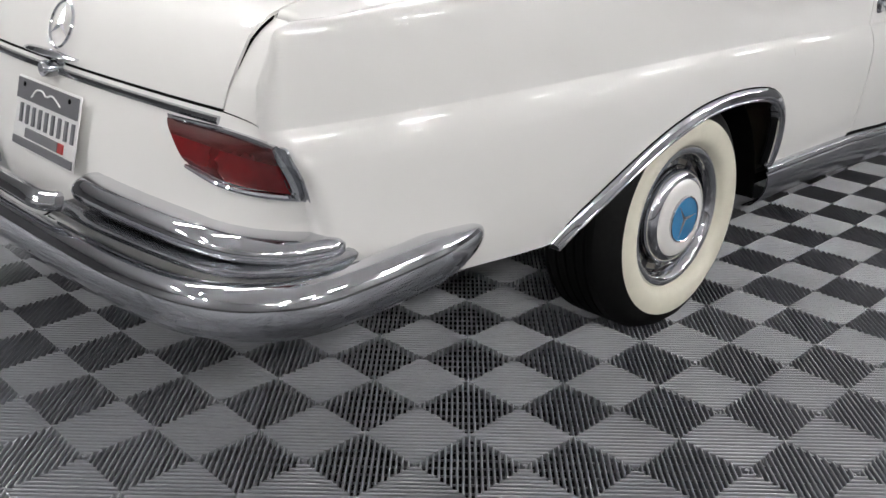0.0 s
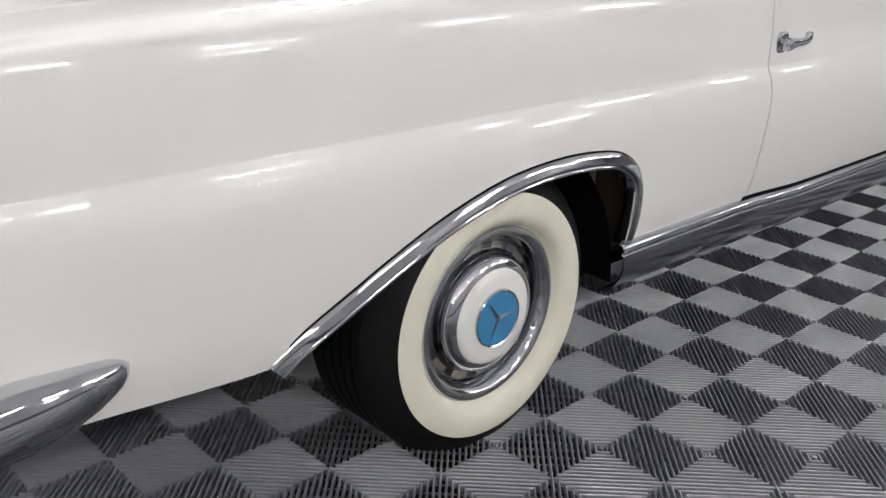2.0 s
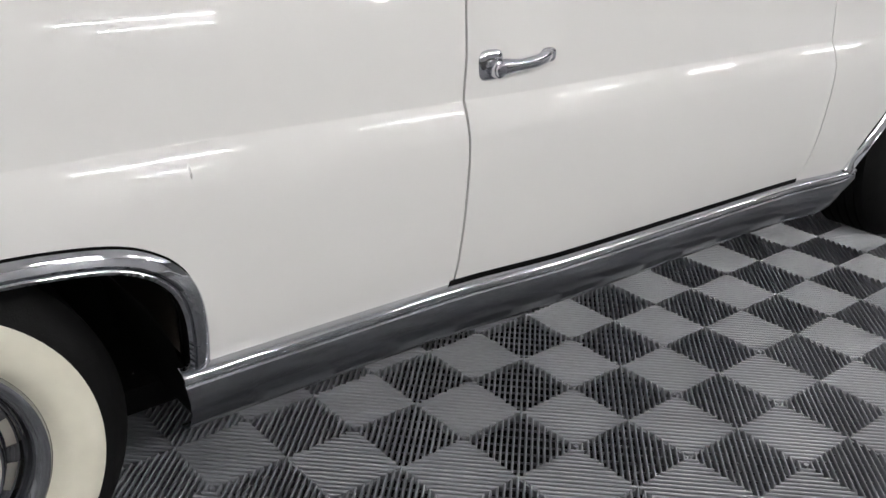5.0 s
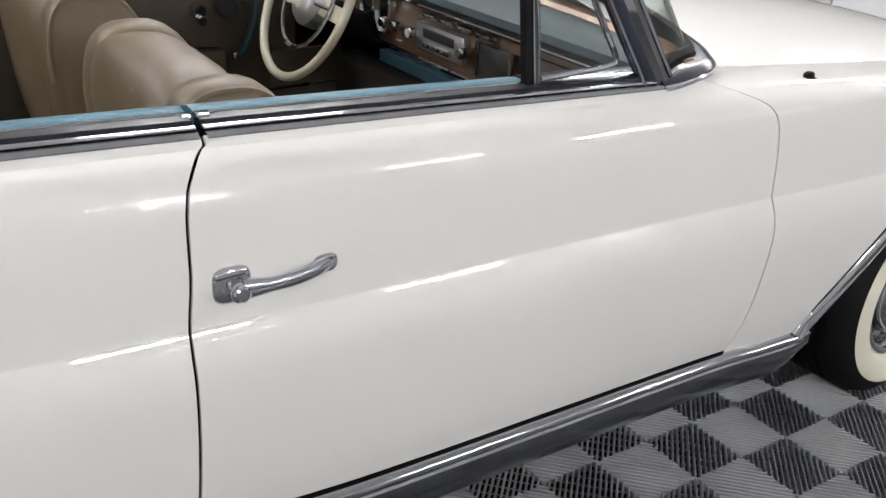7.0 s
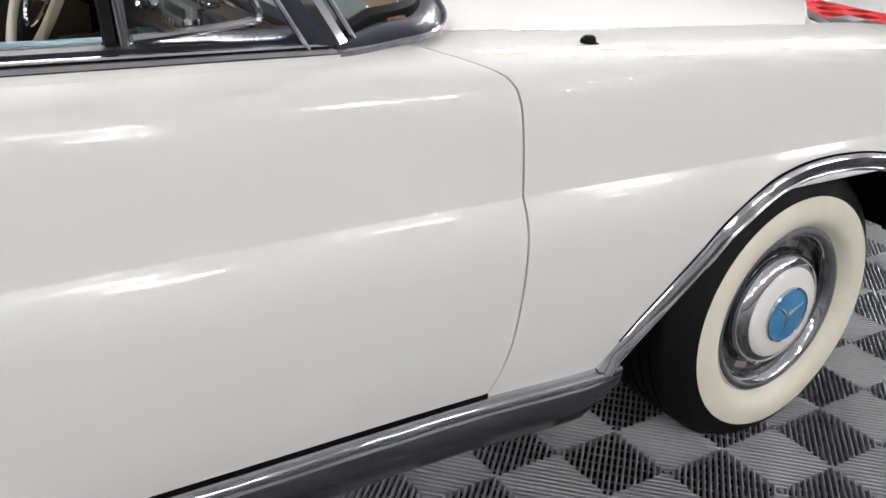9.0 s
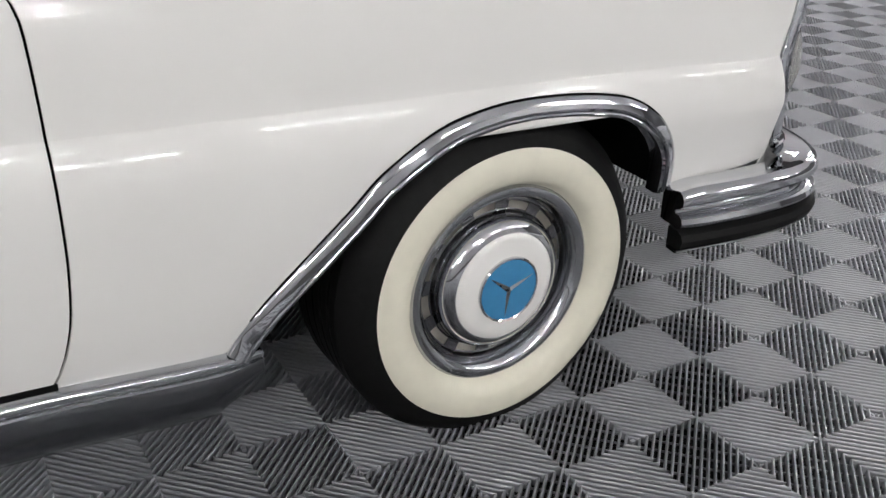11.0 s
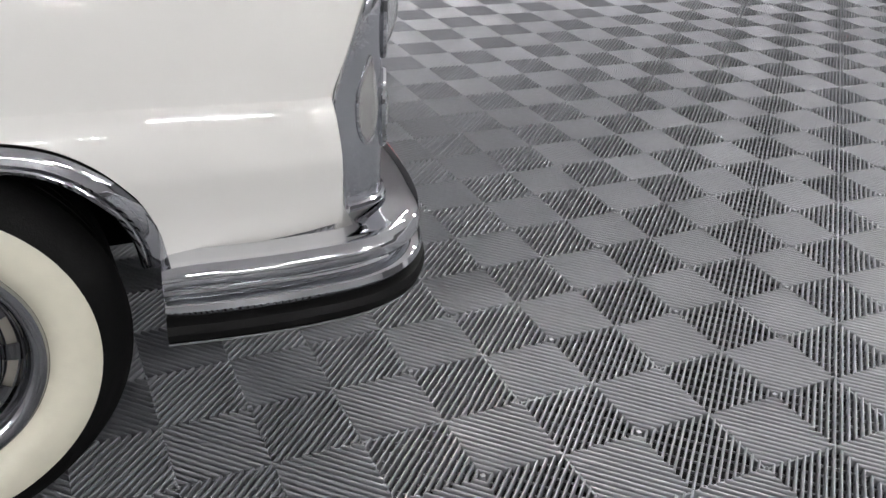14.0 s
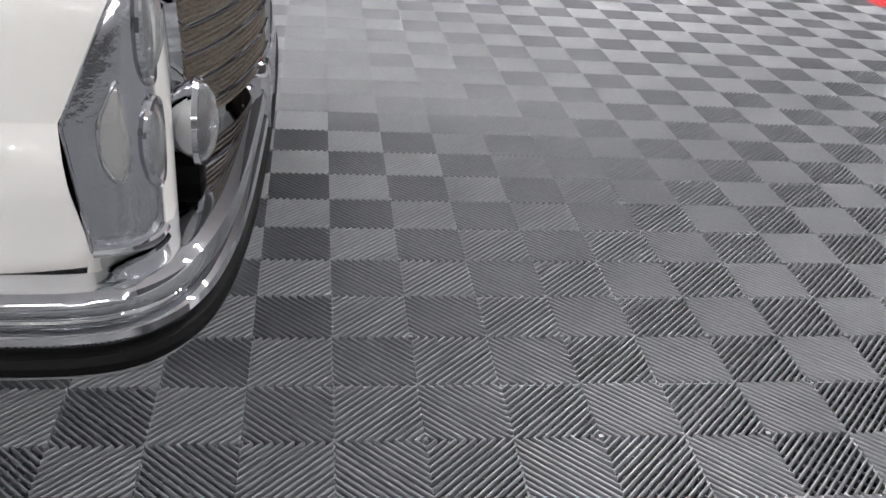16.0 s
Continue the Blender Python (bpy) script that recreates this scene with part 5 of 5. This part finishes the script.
for k in range(4):
    part("heater_lever", box(2.714, 0.60 + 0.075 * k, 0.845, 2.738, 0.655 + 0.075 * k, 0.856, 0.002), CHROME, dash)
part("glove_lock", moved(lathe([(0.0, -0.014), (0.011, -0.014), (0.013, -0.01), (0.013, 0.0)], 16), Matrix.Translation((2.727, 0.47, 0.80)) @ Matrix.Rotation(radians(-90), 4, "Z")), CHROME, dash)
part("glove_gap", sweep([(2.7265, 0.22, 0.768), (2.7265, 0.50, 0.768), (2.733, 0.50, 0.845), (2.733, 0.22, 0.845)], circle(0.002, 5), up=(1, 0, 0)), BLACK, dash)
for y in (1.06, 1.14):
    part("instrument", moved(lathe([(0.0, -0.004), (0.030, -0.004), (0.034, -0.012), (0.038, -0.008), (0.038, 0.01)], 24), Matrix.Translation((2.722, y, 0.835)) @ Matrix.Rotation(radians(-90), 4, "Z") @ Matrix.Diagonal((1, 1, 1.9, 1))), CHROME, dash, "upright chrome-ringed instrument")

# steering wheel
sw = Matrix.Translation((2.54, 1.135, 0.845)) @ Matrix.Rotation(radians(24), 4, "Y") @ Matrix.Rotation(radians(-90), 4, "Z")
ringp = [(0.198 + 0.0115 * math.cos(a), 0.0115 * math.sin(a)) for a in [2 * math.pi * k / 12 for k in range(13)]]
wheel_part = part("steering_wheel", moved(lathe(ringp, 64), sw), IVORY, car, "ivory steering wheel with chrome horn ring")
hornp = [(0.118 + 0.0055 * math.cos(a), 0.004 + 0.0055 * math.sin(a)) for a in [2 * math.pi * k / 10 for k in range(11)]]
part("horn_ring", moved(lathe(hornp, 48, 160, 380), sw), CHROME, wheel_part)
part("hub_pad", moved(lathe([(0.0, -0.02), (0.03, -0.02), (0.05, -0.012), (0.062, 0.004), (0.062, 0.04), (0.03, 0.06)], 32), sw), SILVER, wheel_part)
part("hub_button", moved(lathe([(0.0, -0.026), (0.02, -0.025), (0.028, -0.018)], 24), sw), IVORY, wheel_part)
for s in (-1, 1):
    part("spoke", moved(sweep([(s * 0.05, 0.012, 0.0), (s * 0.12, 0.014, -0.004), (s * 0.195, 0.004, -0.006)], [(-0.020, -0.005), (0.020, -0.005), (0.016, 0.005), (-0.016, 0.005)], up=(0, 1, 0)), sw), IVORY, wheel_part)
    part("horn_arm", moved(sweep([(s * 0.05, -0.004, 0.0), (s * 0.118, 0.004, 0.0)], circle(0.006, 8)), sw), CHROME, wheel_part)
part("steering_column", sweep([(2.575, 1.135, 0.828), (2.78, 1.135, 0.735)], circle(0.035, 16)), BLACK, car)
for y in (1.05, 1.22):
    part("pedal", box(2.80, y - 0.03, 0.36, 2.815, y + 0.03, 0.42, 0.004), RUBBER, car)


x0, y0, x1, y1 = ROOM

# ---------------------------------------------------------------- the tiled floor
tile_me = mesh("floor_tile", *tile_geo(), sharp=35)
tile_me.materials.append(TILE)
T = 2 * Q
near, far, RED = [], [], []
for i in range(-11, 27):
    for j in range(-9, 21):
        if i >= 23 and i + j >= 35:
            RED.append((i, j))
        elif -8 <= i < 26 and -6 <= j < 3:
            near.append((i, j))
        else:
            far.append((i, j))
near.sort(key=lambda p: abs(p[1] + 1.2) + 0.25 * abs(p[0] - 7))
near, far = near[:298], far + near[298:]
for i, j in near:
    o = part("floor_tile", tile_me, TILE, slab)
    o.location = (i * T, j * T, 0)
base_v = np.array([v.co[:] for v in tile_me.vertices])
base_f = np.array([tuple(p.vertices) for p in tile_me.polygons])


def field_mesh(name, cells):
    """All the tiles of the cells in one mesh; every face has four corners."""
    me = bpy.data.meshes.new(name)
    v = np.concatenate([base_v + (i * T, j * T, 0) for i, j in cells]).astype(np.float32)
    f = np.concatenate([base_f + k * len(base_v) for k in range(len(cells))]).astype(np.int32)
    me.vertices.add(len(v))
    me.vertices.foreach_set("co", v.ravel())
    me.loops.add(f.size)
    me.loops.foreach_set("vertex_index", f.ravel())
    me.polygons.add(len(f))
    me.polygons.foreach_set("loop_start", np.arange(0, f.size, 4, dtype=np.int32))
    me.update(calc_edges=True)
    me.polygons.foreach_set("use_smooth", np.ones(len(f), dtype=bool))
    me.set_sharp_from_angle(angle=radians(35))
    return me


field = field_mesh("tile_field", far)
tagged(part("tile_field", field, TILE, slab, "grey ribbed plastic floor tiles farther off"), kind="stuff")

TILE_RED = material("red_rib_plastic", (0.50, 0.02, 0.025), 0.35, grain=0.08, grain_size=60)
tagged(part("red_tile_field", field_mesh("red_tile_field", RED), TILE_RED, slab, "red ribbed plastic floor tiles along the tiled area's edge"), kind="stuff")
CONCRETE = material("grey_concrete", (0.42, 0.42, 0.43), 0.45, grain=0.08, grain_size=12, stain=0.1, stain_size=0.8)
tagged(part("concrete_floor", box(27 * T + 0.004, y0, -0.014, x1, y1, -0.002), CONCRETE), "bare grey concrete floor past the tiles", "floor", kind="structure")
